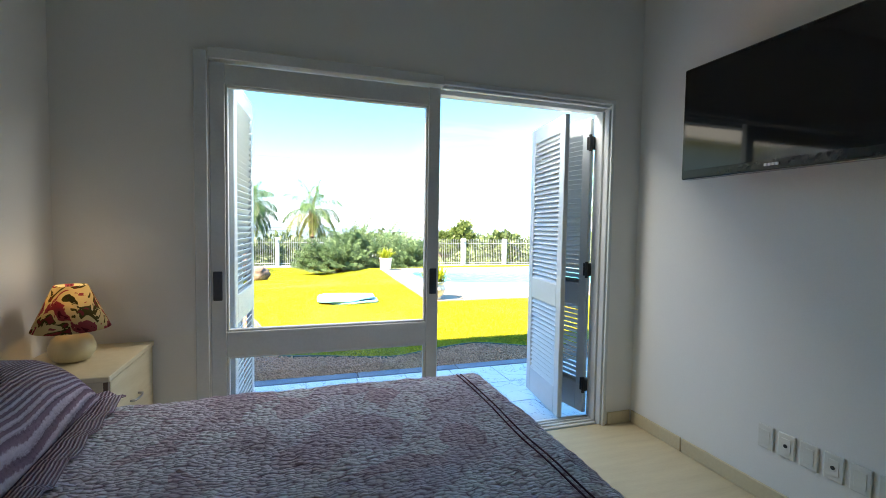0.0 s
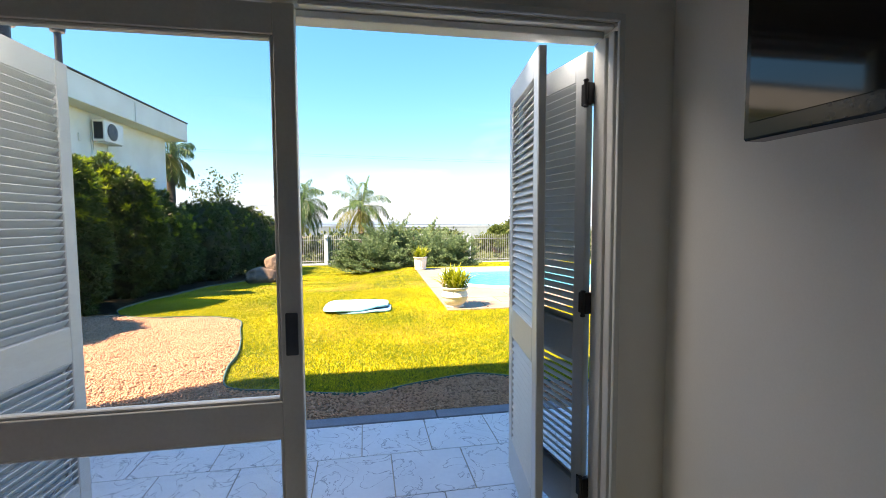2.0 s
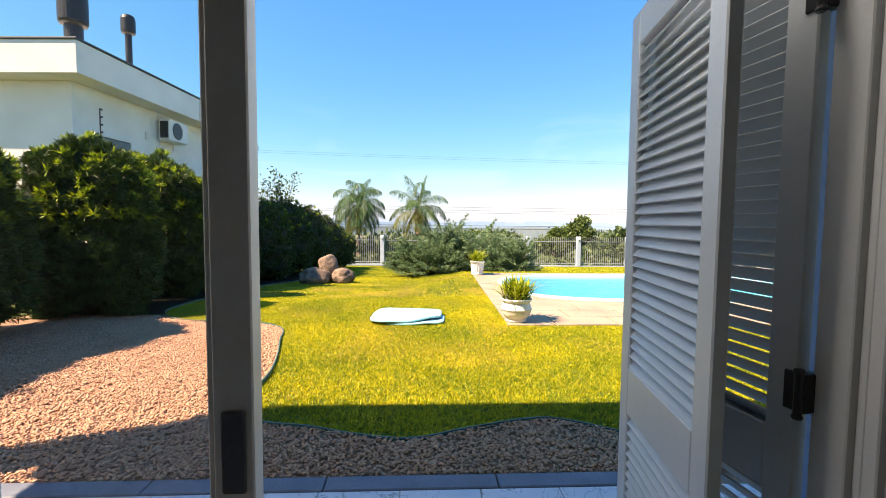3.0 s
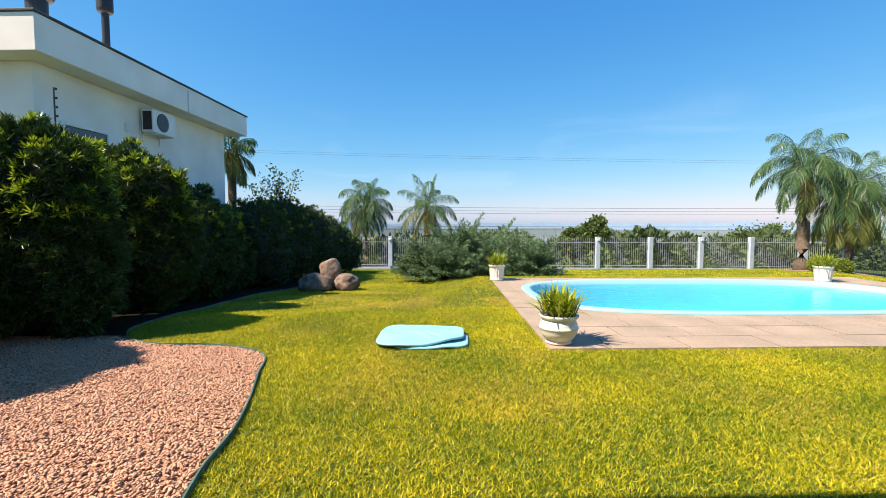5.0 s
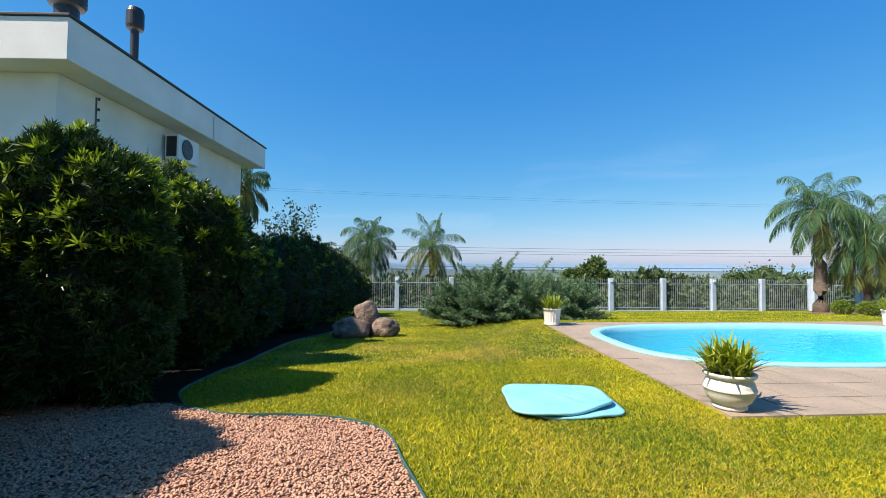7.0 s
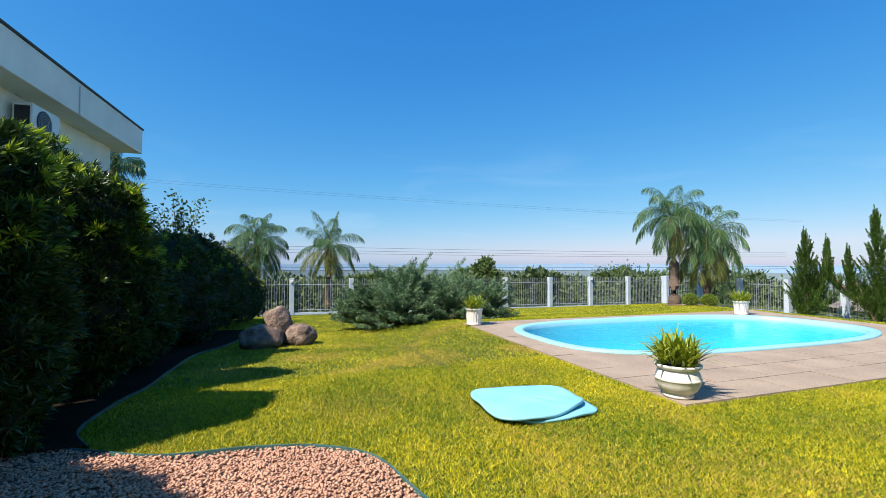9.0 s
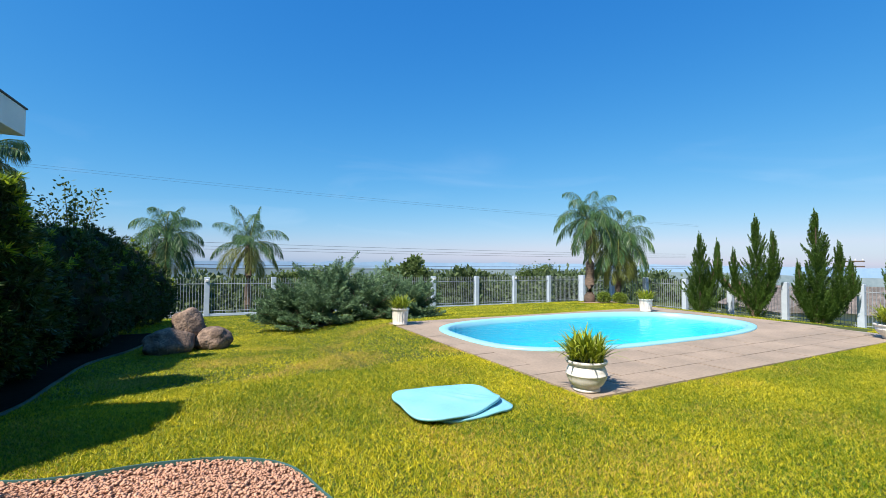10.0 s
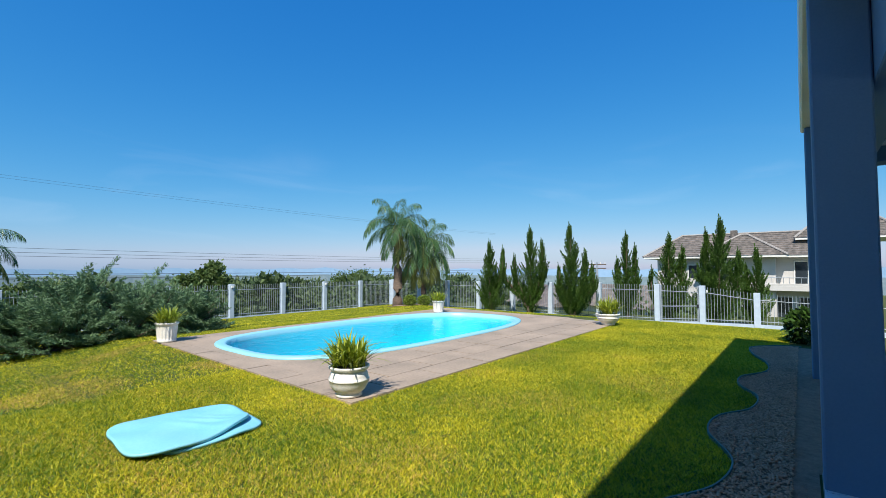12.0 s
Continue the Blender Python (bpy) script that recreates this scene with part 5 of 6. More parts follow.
# ---- conifers and trees ----
def spray_bush(x, y, spots, n, seed):
    """A spreading juniper: layered plumes that rise outward from several centres."""
    z = float(ground_z(x, y))
    s = thing("juniper_bush", x, y, z - 0.12, "wide spreading blue-green juniper bush on the lawn", "bush")
    r = np.random.default_rng(seed)
    limbs = bmesh.new()
    out = []
    for cx, cy, rad, h in spots:
        for k in range(n):
            a = r.random() * 6.283
            rise = r.random()
            reach = rad * (1 - 0.72 * rise ** 1.4) * (0.75 + 0.35 * r.random())
            top = 0.10 + h * 0.86 * rise * (0.85 + 0.25 * r.random())
            a2 = a + r.normal(0, 0.35)
            d = np.array([math.cos(a2) - 0.3, math.sin(a2), 0.08 + 0.7 * rise ** 1.5 + 0.25 * r.random()])
            d /= np.linalg.norm(d)
            base = np.array([cx + math.cos(a) * reach * 0.72, cy + math.sin(a) * reach * 0.72, top * 0.82])
            l = (0.42 + 0.40 * r.random()) * (1.0 + 0.25 * rise)
            tip = base + d * l
            if k % 4 == 0:
                tube([(cx, cy, 0.0), tuple(base), tuple(tip)], [0.035, 0.02, 0.004], 5, limbs)
            # a plume: side sprays fan from the branch and shorten to its tip
            side = np.cross(d, [0, 0, 1.0])
            side /= np.linalg.norm(side)
            for q in range(13):
                t = q / 12
                c = base + d * l * t + np.array([0, 0, 0.10 * l * t * t])
                sgn = (-1, 1)[q % 2]
                e = d * 0.8 + side * sgn * 0.75 + np.array([0, 0, 0.18]) + r.normal(0, 0.15, 3)
                e /= np.linalg.norm(e)
                m = 26
                run = r.random((m, 1)) * (0.26 * (1.05 - t) + 0.05)
                p = c + e * run + r.normal(0, 0.022, (m, 3))
                out.append(leaves(p, np.repeat(e[None], m, axis=0), 0.07, 0.019, 0.32))
    part("branchwork", limbs, M_BARK, s)
    put("foliage", array_mesh("foliage", np.concatenate(out), 4), M_JUNIPER, s, "feathery blue-green sprays")


spray_bush(2.3, 18.0, ((-0.95, -0.2, 1.25, 1.25), (-0.45, 0.25, 0.9, 1.75), (0.5, 0.0, 1.35, 1.35), (1.35, -0.1, 1.15, 1.15), (1.75, -0.3, 0.85, 0.9), (-1.4, 0.2, 0.7, 0.8)), 80, 21)


def twisted_juniper(x, y, leaders, seed, zoff=0.0):
    z = float(ground_z(x, y)) + zoff
    s = thing("juniper_tree", x, y, z, "narrow twisted dark green juniper with pointed leaders", "tree", "row of twisted junipers")
    r = np.random.default_rng(seed)
    limbs = bmesh.new()
    out = []
    for dx, dy, z0, h, rad in leaders:
        # short curling branchlets climb round each leader, each a pointed tuft
        m = int(40 * h * (0.35 + rad)) + 14
        for k in range(m):
            t = ((k + r.random()) / m) ** 1.1
            a = k * 2.4 + r.normal(0, 0.4)
            swell = 1.0 + 1.7 * noise.noise((1.3 * math.cos(a) + seed, 1.3 * math.sin(a), t * h * 1.6))
            wide = max(0.02, rad * min(1.0, 0.5 + t * 4.5) * (1 - t) ** 0.8 * swell * 0.95) + 0.02
            f = 0.25 + 0.75 * min(1.0, t * 2.0)
            bend = (0.05 + 0.11 * t) * math.sin(t * 7 + seed)
            axis = np.array([dx * f + bend, dy * f + bend * 0.6, z0 * 0.55 + t * (h - 0.40 - z0 * 0.55)])
            l = 0.26 + 0.42 * (1 - 0.7 * t) * (0.4 + 0.9 * r.random())
            o = np.array([math.cos(a), math.sin(a), 0.0])
            n = int(90 + 300 * wide)
            u = r.random((n, 1))
            twist = np.array([-math.sin(a), math.cos(a), 0.0]) * 0.40 * (1 - t)
            c = axis + o * wide * (0.15 + 0.95 * u ** 0.7) + (twist * u + np.array([0, 0, 1.0]) * u ** 1.5) * l
            thick = (0.032 + 0.17 * wide) * (1.03 - u)
            p = c + r.normal(0, 0.6, (n, 3)) * thick
            e = unit(o * 0.6 + twist + np.array([0, 0, 0.5]) + np.array([0, 0, 1.0]) * u)
            out.append(leaves(p, e, 0.065, 0.024, 0.35))
        lead = np.array([dx + 0.16 * math.sin(7 + seed), dy + 0.10 * math.sin(7 + seed), h - 0.45])
        u = r.random((90, 1))
        p = lead + np.array([0.05, 0.09, 1.0]) * u * 0.55 + r.normal(0, 0.045, (90, 3)) * (1.02 - u)
        out.append(leaves(p, np.repeat(np.array([[0.1, 0.1, 1.0]]), 90, axis=0), 0.075, 0.022, 0.25))
        tube([(0, 0, -0.1), (dx * 0.25, dy * 0.25, z0 * 0.55 + 0.05), (dx, dy, z0 + (h - z0) * 0.45), (dx, dy, z0 + (h - z0) * 0.85)], [0.09, 0.07, 0.04, 0.012], 6, limbs)
    part("trunk", limbs, M_BARK, s)
    put("foliage", array_mesh("foliage", np.concatenate(out), 4), M_CYPRESS, s, "dense pointed dark green foliage")


twisted_juniper(21.0, 18.6, ((-0.1, 0, 0.0, 4.05, 0.62), (0.5, -0.55, 1.7, 3.7, 0.26)), 31)
twisted_juniper(21.0, 16.05, ((0.1, 0, 0.0, 4.75, 0.60), (0.3, -0.6, 0.8, 4.0, 0.38), (-0.35, 0.75, 1.2, 3.2, 0.24), (-0.6, 1.35, 1.2, 3.1, 0.20)), 32)
twisted_juniper(21.0, 13.65, ((-0.05, 0.05, 0.0, 4.75, 0.66), (0.2, -0.65, 0.2, 3.4, 0.46), (-0.2, 0.6, 0.6, 2.6, 0.30), (0.3, -1.0, 0.6, 2.7, 0.25)), 33)
twisted_juniper(24.6, 12.0, ((0, 0, 0.0, 4.7, 0.55), (0.2, 0.55, 0.6, 3.3, 0.36), (0.1, -0.45, 0.8, 4.0, 0.3)), 34)
twisted_juniper(25.2, 10.0, ((0, 0, 0.0, 4.6, 0.62), (0.2, -0.6, 0.6, 3.9, 0.42), (0.1, 0.9, 0.3, 2.8, 0.25)), 35)
twisted_juniper(25.5, 7.9, ((0, -0.2, 0.0, 5.4, 0.70), (0.2, 0.45, 0.6, 4.8, 0.42), (0.1, -0.95, 0.3, 3.7, 0.4)), 36)
twisted_juniper(26.0, 6.2, ((0, 0, 0.0, 3.9, 0.55), (0.1, 0.5, 0.3, 3.1, 0.35)), 37)


def ball_bush(x, y, rad, name, label, mat, seed, n=1500, squash=0.85, size=0.07):
    s = thing(name, x, y, float(ground_z(x, y)), label, "bush", "clipped bushes" if name == "clipped_bush" else "")
    r = np.random.default_rng(seed)
    d = unit(r.normal(0, 1, (n, 3)))
    k = rad * (0.6 + 0.5 * r.random((n, 1)))
    c = d * k * np.array([1, 1, squash]) + np.array([0, 0, rad * squash])
    put("foliage", array_mesh("foliage", leaves(c, d, size, size * 0.5, 0.6), 4), mat, s)
    part("stem", tube([(0, 0, -0.05), (0, 0, rad * 0.9)], [0.03, 0.02], 6), M_BARK, s)


def palm_bed():
    """Bare pale soil under the palms, with an uneven rim."""
    o = []
    for k in range(40):
        a = 2 * math.pi * k / 40
        q = 1 + 0.18 * noise.noise((math.cos(a) * 2, math.sin(a) * 2, 5.0))
        o.append((18.9 + 2.3 * q * math.cos(a), 22.3 + 1.25 * q * math.sin(a)))
    bm = bmesh.new()
    hub = bm.verts.new((18.9, 22.3, float(ground_z(18.9, 22.3)) + 0.10))
    rim = [bm.verts.new((x, y, float(ground_z(x, y)) + 0.035)) for x, y in o]
    for k in range(40):
        bm.faces.new((hub, rim[k], rim[(k + 1) % 40]))
    tagged(part("palm_bed", bm, M_BEDSOIL, smooth=True), "bed of bare pale soil under the palms", "soil", kind="structure")


palm_bed()
ball_bush(17.45, 21.7, 0.33, "clipped_bush", "small round clipped yellow-green bush under the palms", M_CLIPPED, 41, 2600)
ball_bush(18.35, 21.45, 0.34, "clipped_bush", "small round clipped yellow-green bush under the palms", M_CLIPPED, 42, 2600)
ball_bush(10.7, 4.36, 0.36, "dark_bush", "dark leafy bush at the end of the gravel strip", M_HEDGE, 43, 1500, 0.9, 0.13)


def broadleaf_tree(x, y, top, width, seed, label):
    z = float(ground_z(x, y))
    s = thing("tree", x, y, z, label, "tree", "trees beyond the fence")
    r = np.random.default_rng(seed)
    h = top - z
    limbs = tube([(0, 0, -0.3), (0.1, 0.1, h * 0.4), (0, 0.1, h * 0.75)], [0.22, 0.16, 0.07], 8)
    out = []
    for k in range(26):
        a, el = r.random() * 6.283, 0.1 + 1.3 * r.random()
        l = 0.62 + 0.38 * r.random()
        c = np.array([math.cos(a) * math.cos(el) * width * l, math.sin(a) * math.cos(el) * width * l, h * 0.58 + math.sin(el) * h * 0.38 * l])
        tube([(0, 0, h * 0.45), tuple(c * 0.6 + np.array([0, 0, h * 0.18])), tuple(c)], [0.07, 0.045, 0.012], 5, limbs)
        m = 420
        p = c + r.normal(0, 0.30 * width * 0.55, (m, 3)) * np.array([1, 1, 0.7])
        out.append(leaves(p, r.normal(0, 1, (m, 3)), 0.26, 0.15, 0.5))
    part("trunk", limbs, M_BARK, s)
    put("crown", array_mesh("crown", np.concatenate(out), 4), M_TREE, s)


broadleaf_tree(13.6, 42.0, 1.35, 1.5, 51, "rounded broadleaf tree showing over the fence")
broadleaf_tree(15.6, 42.5, 2.25, 1.6, 52, "taller broadleaf tree showing over the fence")
broadleaf_tree(31.0, 43.0, 1.15, 3.0, 53, "spreading broadleaf tree beyond the fence")
broadleaf_tree(8.0, 46.0, 0.6, 2.0, 54, "broadleaf tree behind the juniper bush")
broadleaf_tree(5.0, 45.0, 0.8, 2.2, 55, "broadleaf tree behind the juniper bush")


def sparse_shrub(x, y, h, seed):
    s = thing("climbing_shrub", x, y, 0, "tall sparse leafy shrub growing out of the hedge", "shrub")
    r = np.random.default_rng(seed)
    limbs, out = bmesh.new(), []
    for k in range(16):
        a = r.random() * 6.283
        reach = 0.25 + 1.0 * r.random()
        top = h * (0.70 + 0.30 * r.random())
        pts = [np.array([math.cos(a) * reach * t ** 1.6, math.sin(a) * reach * 0.7 * t ** 1.6, 0.2 + (top - 0.2) * t]) for t in np.linspace(0, 1, 8)]
        tube([tuple(p) for p in pts], [0.02 - 0.0022 * i for i in range(8)], 5, limbs)
        p = np.repeat(np.array(pts[3:]), 22, axis=0) + r.normal(0, 0.12, (110, 3))
        out.append(leaves(p, r.normal(0, 1, (110, 3)), 0.11, 0.06, 0.4))
    part("stems", limbs, M_BARK, s)
    put("foliage", array_mesh("foliage", np.concatenate(out), 4), M_TREE, s)


sparse_shrub(-4.6, 20.0, 3.45, 61)


def hillside_woods():
    """The tangle of tree tops on the slope behind the fences."""
    r = np.random.default_rng(71)
    out = []
    for k in range(220):
        if k < 170:
            x, y = -14 + 62 * r.random(), 33 + 34 * r.random() ** 1.3
            top = -0.1 - 0.045 * (y - 30) + 1.5 * r.random() ** 2
        else:
            x, y = 31 + 16 * r.random(), 8 + 26 * r.random()
            top = -1.6 + 1.1 * r.random()
        w = 1.3 + 1.4 * r.random()
        m = 420
        d = unit(r.normal(0, 1, (m, 3)))
        d[:, 2] = np.abs(d[:, 2])
        rr = 0.7 + 0.3 * r.random((m, 1)) + 0.12 * r.normal(0, 1, (m, 1))
        c = np.array([x, y, top - w * 0.9]) + d * rr * np.array([w, w, w * 0.9])
        out.append(leaves(c, d + np.array([0, 0, 0.3]), 0.42, 0.22, 0.8))
    for k in range(60):
        x, y = -6 + 29 * r.random(), 29.2 + 3.5 * r.random()
        m, w = 90, 0.5 + 0.5 * r.random()
        d = unit(r.normal(0, 1, (m, 3)))
        c = np.array([x, y, float(ground_z(x, y)) + 0.5 * w]) + d * w
        out.append(leaves(c, d, 0.22, 0.09, 0.8))
    tagged(put("hillside_woods", array_mesh("hillside_woods", np.concatenate(out), 4), M_WOODS), "tangled tree tops on the slope below the fence", "woods", kind="stuff")


hillside_woods()


# ---- fences ----
def fence(name, posts, label, tops, spacing=0.118, gate=()):
    """Rendered posts, two rails and a row of round bars in each bay, on a low sill."""
    f = thing(name, posts[0][0], posts[0][1], posts[0][2], label, "fence", kind="structure")
    ox, oy, oz = posts[0]
    bar = lathe([(0.009, 0), (0.009, 0.985), (0.004, 1.0)], 6)
    me_bar = bpy.data.meshes.new("bar")
    bar.to_mesh(me_bar)
    bar.free()
    for i, (x, y, z) in enumerate(posts):
        t = tops[i]
        bm = box(-0.115, -0.115, -0.25, 0.115, 0.115, t - z, 0.008)
        part("post", bm, M_FENCE, f, m=pose(x - ox, y - oy, z - oz))
    for i in range(len(posts) - 1):
        a, b = Vector(posts[i]), Vector(posts[i + 1])
        ta, tb = tops[i] - 0.03, tops[i + 1] - 0.03
        flat = Vector((b.x - a.x, b.y - a.y, 0))
        l = flat.length
        u = flat / l
        n = int((l - 0.3) / spacing)
        org = Vector((ox, oy, oz))
        for q in range(n):
            s = (0.15 + (q + 0.5) * (l - 0.3) / n) / l
            base = a.lerp(b, s) + Vector((0, 0, 0.10))
            top = ta + (tb - ta) * s
            put("bar", me_bar, M_STEEL, f, m=Matrix.Translation(base - org) @ Matrix.Diagonal((1, 1, top - base.z, 1)))
        if i in gate:
            # a framed gate leaf: two stiles, a middle rail and a latch between the posts
            for s in (0.16, l - 0.16):
                c = a + u * s - org
                part("gate_stile", box(c.x - 0.025, c.y - 0.025, c.z + 0.06, c.x + 0.025, c.y + 0.025, ta - oz - 0.02, 0.004), M_STEEL, f)
            c, e = a + u * 0.18 - org, b - u * 0.18 - org
            for dz in (0.09, 0.78):
                part("gate_rail", tube([(c.x, c.y, c.z + dz), (e.x, e.y, e.z + dz)], 0.026, 6), M_STEEL, f)
            part("gate_latch", box(e.x - 0.05, e.y - 0.03, e.z + 0.70, e.x + 0.03, e.y + 0.05, e.z + 0.86, 0.006), M_BLACK, f)
        for off in (0.2, -0.28):
            p0 = a + u * 0.1
            p1 = b - u * 0.1
            p0.z, p1.z = (a.z + off, b.z + off) if off > 0 else (ta + off, tb + off)
            part("rail", tube([tuple(p0 - org), tuple(p1 - org)], 0.017, 6), M_STEEL, f)
        bm = bmesh.new()
        side = Vector((-u.y, u.x, 0)) * 0.08
        p0, p1 = a + u * 0.1, b - u * 0.1
        vs = [bm.verts.new(p + sgn * side + Vector((0, 0, dz)) - org) for p in (p0, p1) for sgn, dz in ((-1, -0.3), (1, -0.3), (1, 0.07), (-1, 0.07))]
        for q in ((0, 1, 2, 3), (4, 5, 6, 7), (0, 1, 5, 4), (1, 2, 6, 5), (2, 3, 7, 6), (3, 0, 4, 7)):
            bm.faces.new([vs[j] for j in q])
        part("sill", bm, M_FENCE, f)


BACK = [(-4.3, 28.5, -1.14), (-1.32, 28.45, -1.12), (1.6, 28.25, -1.12), (4.4, 28.05, -1.12), (7.29, 27.86, -1.13), (10.30, 27.84, -1.14), (13.29, 27.84, -1.15), (16.18, 27.84, -1.17), (19.08, 27.84, -1.2), (22.0, 27.84, -1.25)]
fence("back_fence", BACK, "pale blue-grey fence of posts and thin bars behind the lawn", [0.66] * len(BACK))
SIDE = [(22.0, 27.6, -1.22), (22.0, 25.1, -1.2), (22.0, 22.6, -1.15), (22.0, 20.1, -1.1), (22.0, 17.7, -1.06), (22.0, 15.3, -1.06), (22.0, 12.62, -1.12), (22.0, 9.84, -1.08), (22.0, 7.96, -1.0), (22.0, 5.95, -0.95), (22.0, 3.6, -0.95), (22.0, 1.0, -0.95)]
fence("side_fence", SIDE, "pale blue-grey fence with thin bars and a gate beside the garden", [0.70, 0.70, 0.70, 0.70, 0.71, 0.72, 0.76, 0.74, 0.71, 0.45, 0.36, 0.30], gate=(7,))


def fence_light(x, y, z):
    l = thing("fence_light", x, y, z, "small white lamp fixed to a fence post", "lamp", "fence post lamps")
    part("housing", box(-0.07, -0.06, -0.05, 0.07, 0.0, 0.07, 0.015), M_PLASTIC, l)
    part("bracket", box(-0.03, -0.018, -0.10, 0.03, 0.0, -0.052, 0.004), M_STEEL, l)


fence_light(-1.32, 28.33, 0.5)
fence_light(10.30, 27.72, 0.5)
fence_light(16.18, 27.72, 0.5)
fence_light(21.94, 7.80, 0.45)


def spike_pole(x, y, z0, z1):
    p = thing("electric_fence_pole", x, y, 0, "thin black electric fence pole with insulators above the hedge", "pole")
    part("rod", tube([(0, 0, 1.6), (0, 0, z1)], 0.012, 6), M_BLACK, p)
    for k in range(4):
        z = z1 - 0.02 - k * (z1 - z0) / 3.6
        bm = lathe([(0.0, -0.02), (0.016, -0.015), (0.016, 0.015), (0.0, 0.02)], 8, centre=(0.03, 0))
        part("insulator", bm, M_BLACK, p, m=pose(0, 0, z))


spike_pole(-4.6, 10.1, 2.95, 3.42)


# ---- villa beyond the side fence ----
def villa():
    v = thing("villa", 50, 10, -4.5, "two-storey white villa with grey tiled hip roofs beyond the fence", "house")
    oz = -4.5

    def at(x0, y0, z0, x1, y1, z1, bm=None):
        return box(x0 - 50, y0 - 10, z0 - oz, x1 - 50, y1 - 10, z1 - oz, 0.02, bm)
    part("wall", at(51.2, 0.5, -4.8, 60, 16.6, 2.6), M_VILLA, v)
    part("wing_wall", at(50.2, 6.3, -4.8, 51.19, 11.3, 2.6), M_VILLA, v)

    def hip(x0, y0, x1, y1, ze, zr, inset, name):
        """A hip roof whose slopes are laid with courses of tiles."""
        bm = bmesh.new()
        cx = (x0 + x1) / 2
        courses = 11
        prev = None
        for k in range(courses + 1):
            t = k / courses
            xa, xb = x0 + (cx - x0) * t, x1 + (cx - x1) * t
            ya, yb = y0 + inset * t, y1 - inset * t
            z = ze + (zr - ze) * t
            ring = [bm.verts.new((a - 50, b - 10, z - oz)) for a, b in ((xa, ya), (xb, ya), (xb, yb), (xa, yb))]
            if prev:
                lift = [bm.verts.new(q.co + Vector((0, 0, -0.10))) for q in ring]
                for i in range(4):
                    j = (i + 1) % 4
                    bm.faces.new((prev[i], prev[j], lift[j], lift[i]))
                    bm.faces.new((lift[i], lift[j], ring[j], ring[i]))
            else:
                bm.faces.new(ring)
            prev = ring
        roof = part(name, bm, M_ROOF, v, "grey tiled hip roof")
        caps = bmesh.new()
        ends = [Vector((cx - 50, y0 + inset - 10, zr - oz)), Vector((cx - 50, y1 - inset - 10, zr - oz))]
        for a, b in ((ends[0], ends[1]), (ends[0], (x0 - 50, y0 - 10, ze - oz)), (ends[0], (x1 - 50, y0 - 10, ze - oz)),
                     (ends[1], (x0 - 50, y1 - 10, ze - oz)), (ends[1], (x1 - 50, y1 - 10, ze - oz))):
            tube([tuple(a), tuple(b)], 0.11, 6, caps)
        part("ridge_caps", caps, M_RIDGE, roof, "pale ridge tiles")
        part("fascia", at(x0 + 0.05, y0 + 0.05, ze - 0.22, x1 - 0.05, y1 - 0.05, ze - 0.012), M_PLASTIC, roof)
        return roof
    hip(50.2, -0.5, 61, 17.8, 2.72, 5.2, 2.9, "roof")
    hip(48.9, 5.3, 55.2, 12.3, 2.74, 4.85, 3.2, "wing_roof")
    hip(52.5, -3.0, 61, 4.9, 4.4, 6.4, 1.8, "upper_roof")
    part("chimney", at(54.5, 9.6, 4.2, 55.2, 10.2, 5.5), M_ROOF, v)
    for y0, y1, z0, z1 in ((4.0, 4.9, 0.1, 2.1), (9.6, 10.6, 0.4, 1.7), (12.6, 13.6, 0.5, 1.8)):
        x = 50.19 if 6.3 < y0 < 11.3 else 51.19
        w = part("window", at(x - 0.03, y0, z0, x - 0.005, y1, z1), M_DARKGLASS, v, "dark window")
        bm = at(x - 0.06, y0 - 0.1, z0 - 0.1, x - 0.031, y0, z1 + 0.1)
        at(x - 0.06, y1, z0 - 0.1, x - 0.031, y1 + 0.1, z1 + 0.1, bm)
        at(x - 0.06, y0, z1, x - 0.031, y1, z1 + 0.1, bm)
        part("window_frame", bm, M_PLASTIC, w)
    # dark panels added in place of the porch shade on the lower wall
    for y0 in (1.6, 3.4, 5.2, 7.0):
        part("lower_shade_panel", at(51.15, y0, -3.4, 51.185, y0 + 1.3, -1.2), M_DARKGLASS, v, "dark panel standing in for porch shade on the ground floor")
    part("balcony", at(49.6, 1.0, -0.55, 51.19, 8.6, -0.1), M_VILLA, v)
    bm = at(49.62, 1.0, -0.1, 49.72, 8.6, 0.12)
    part("balcony_wall", bm, M_VILLA, v)
    for k in range(18):
        part("baluster", at(49.64, 1.1 + k * 0.42, 0.12, 49.70, 1.14 + k * 0.42, 0.62), M_STEEL, v)
    part("balcony_rail", at(49.60, 1.0, 0.62, 49.74, 8.6, 0.68), M_STEEL, v)
    part("carport", at(49.7, 1.0, -4.5, 51.15, 1.3, -0.56), M_VILLA, v)


villa()


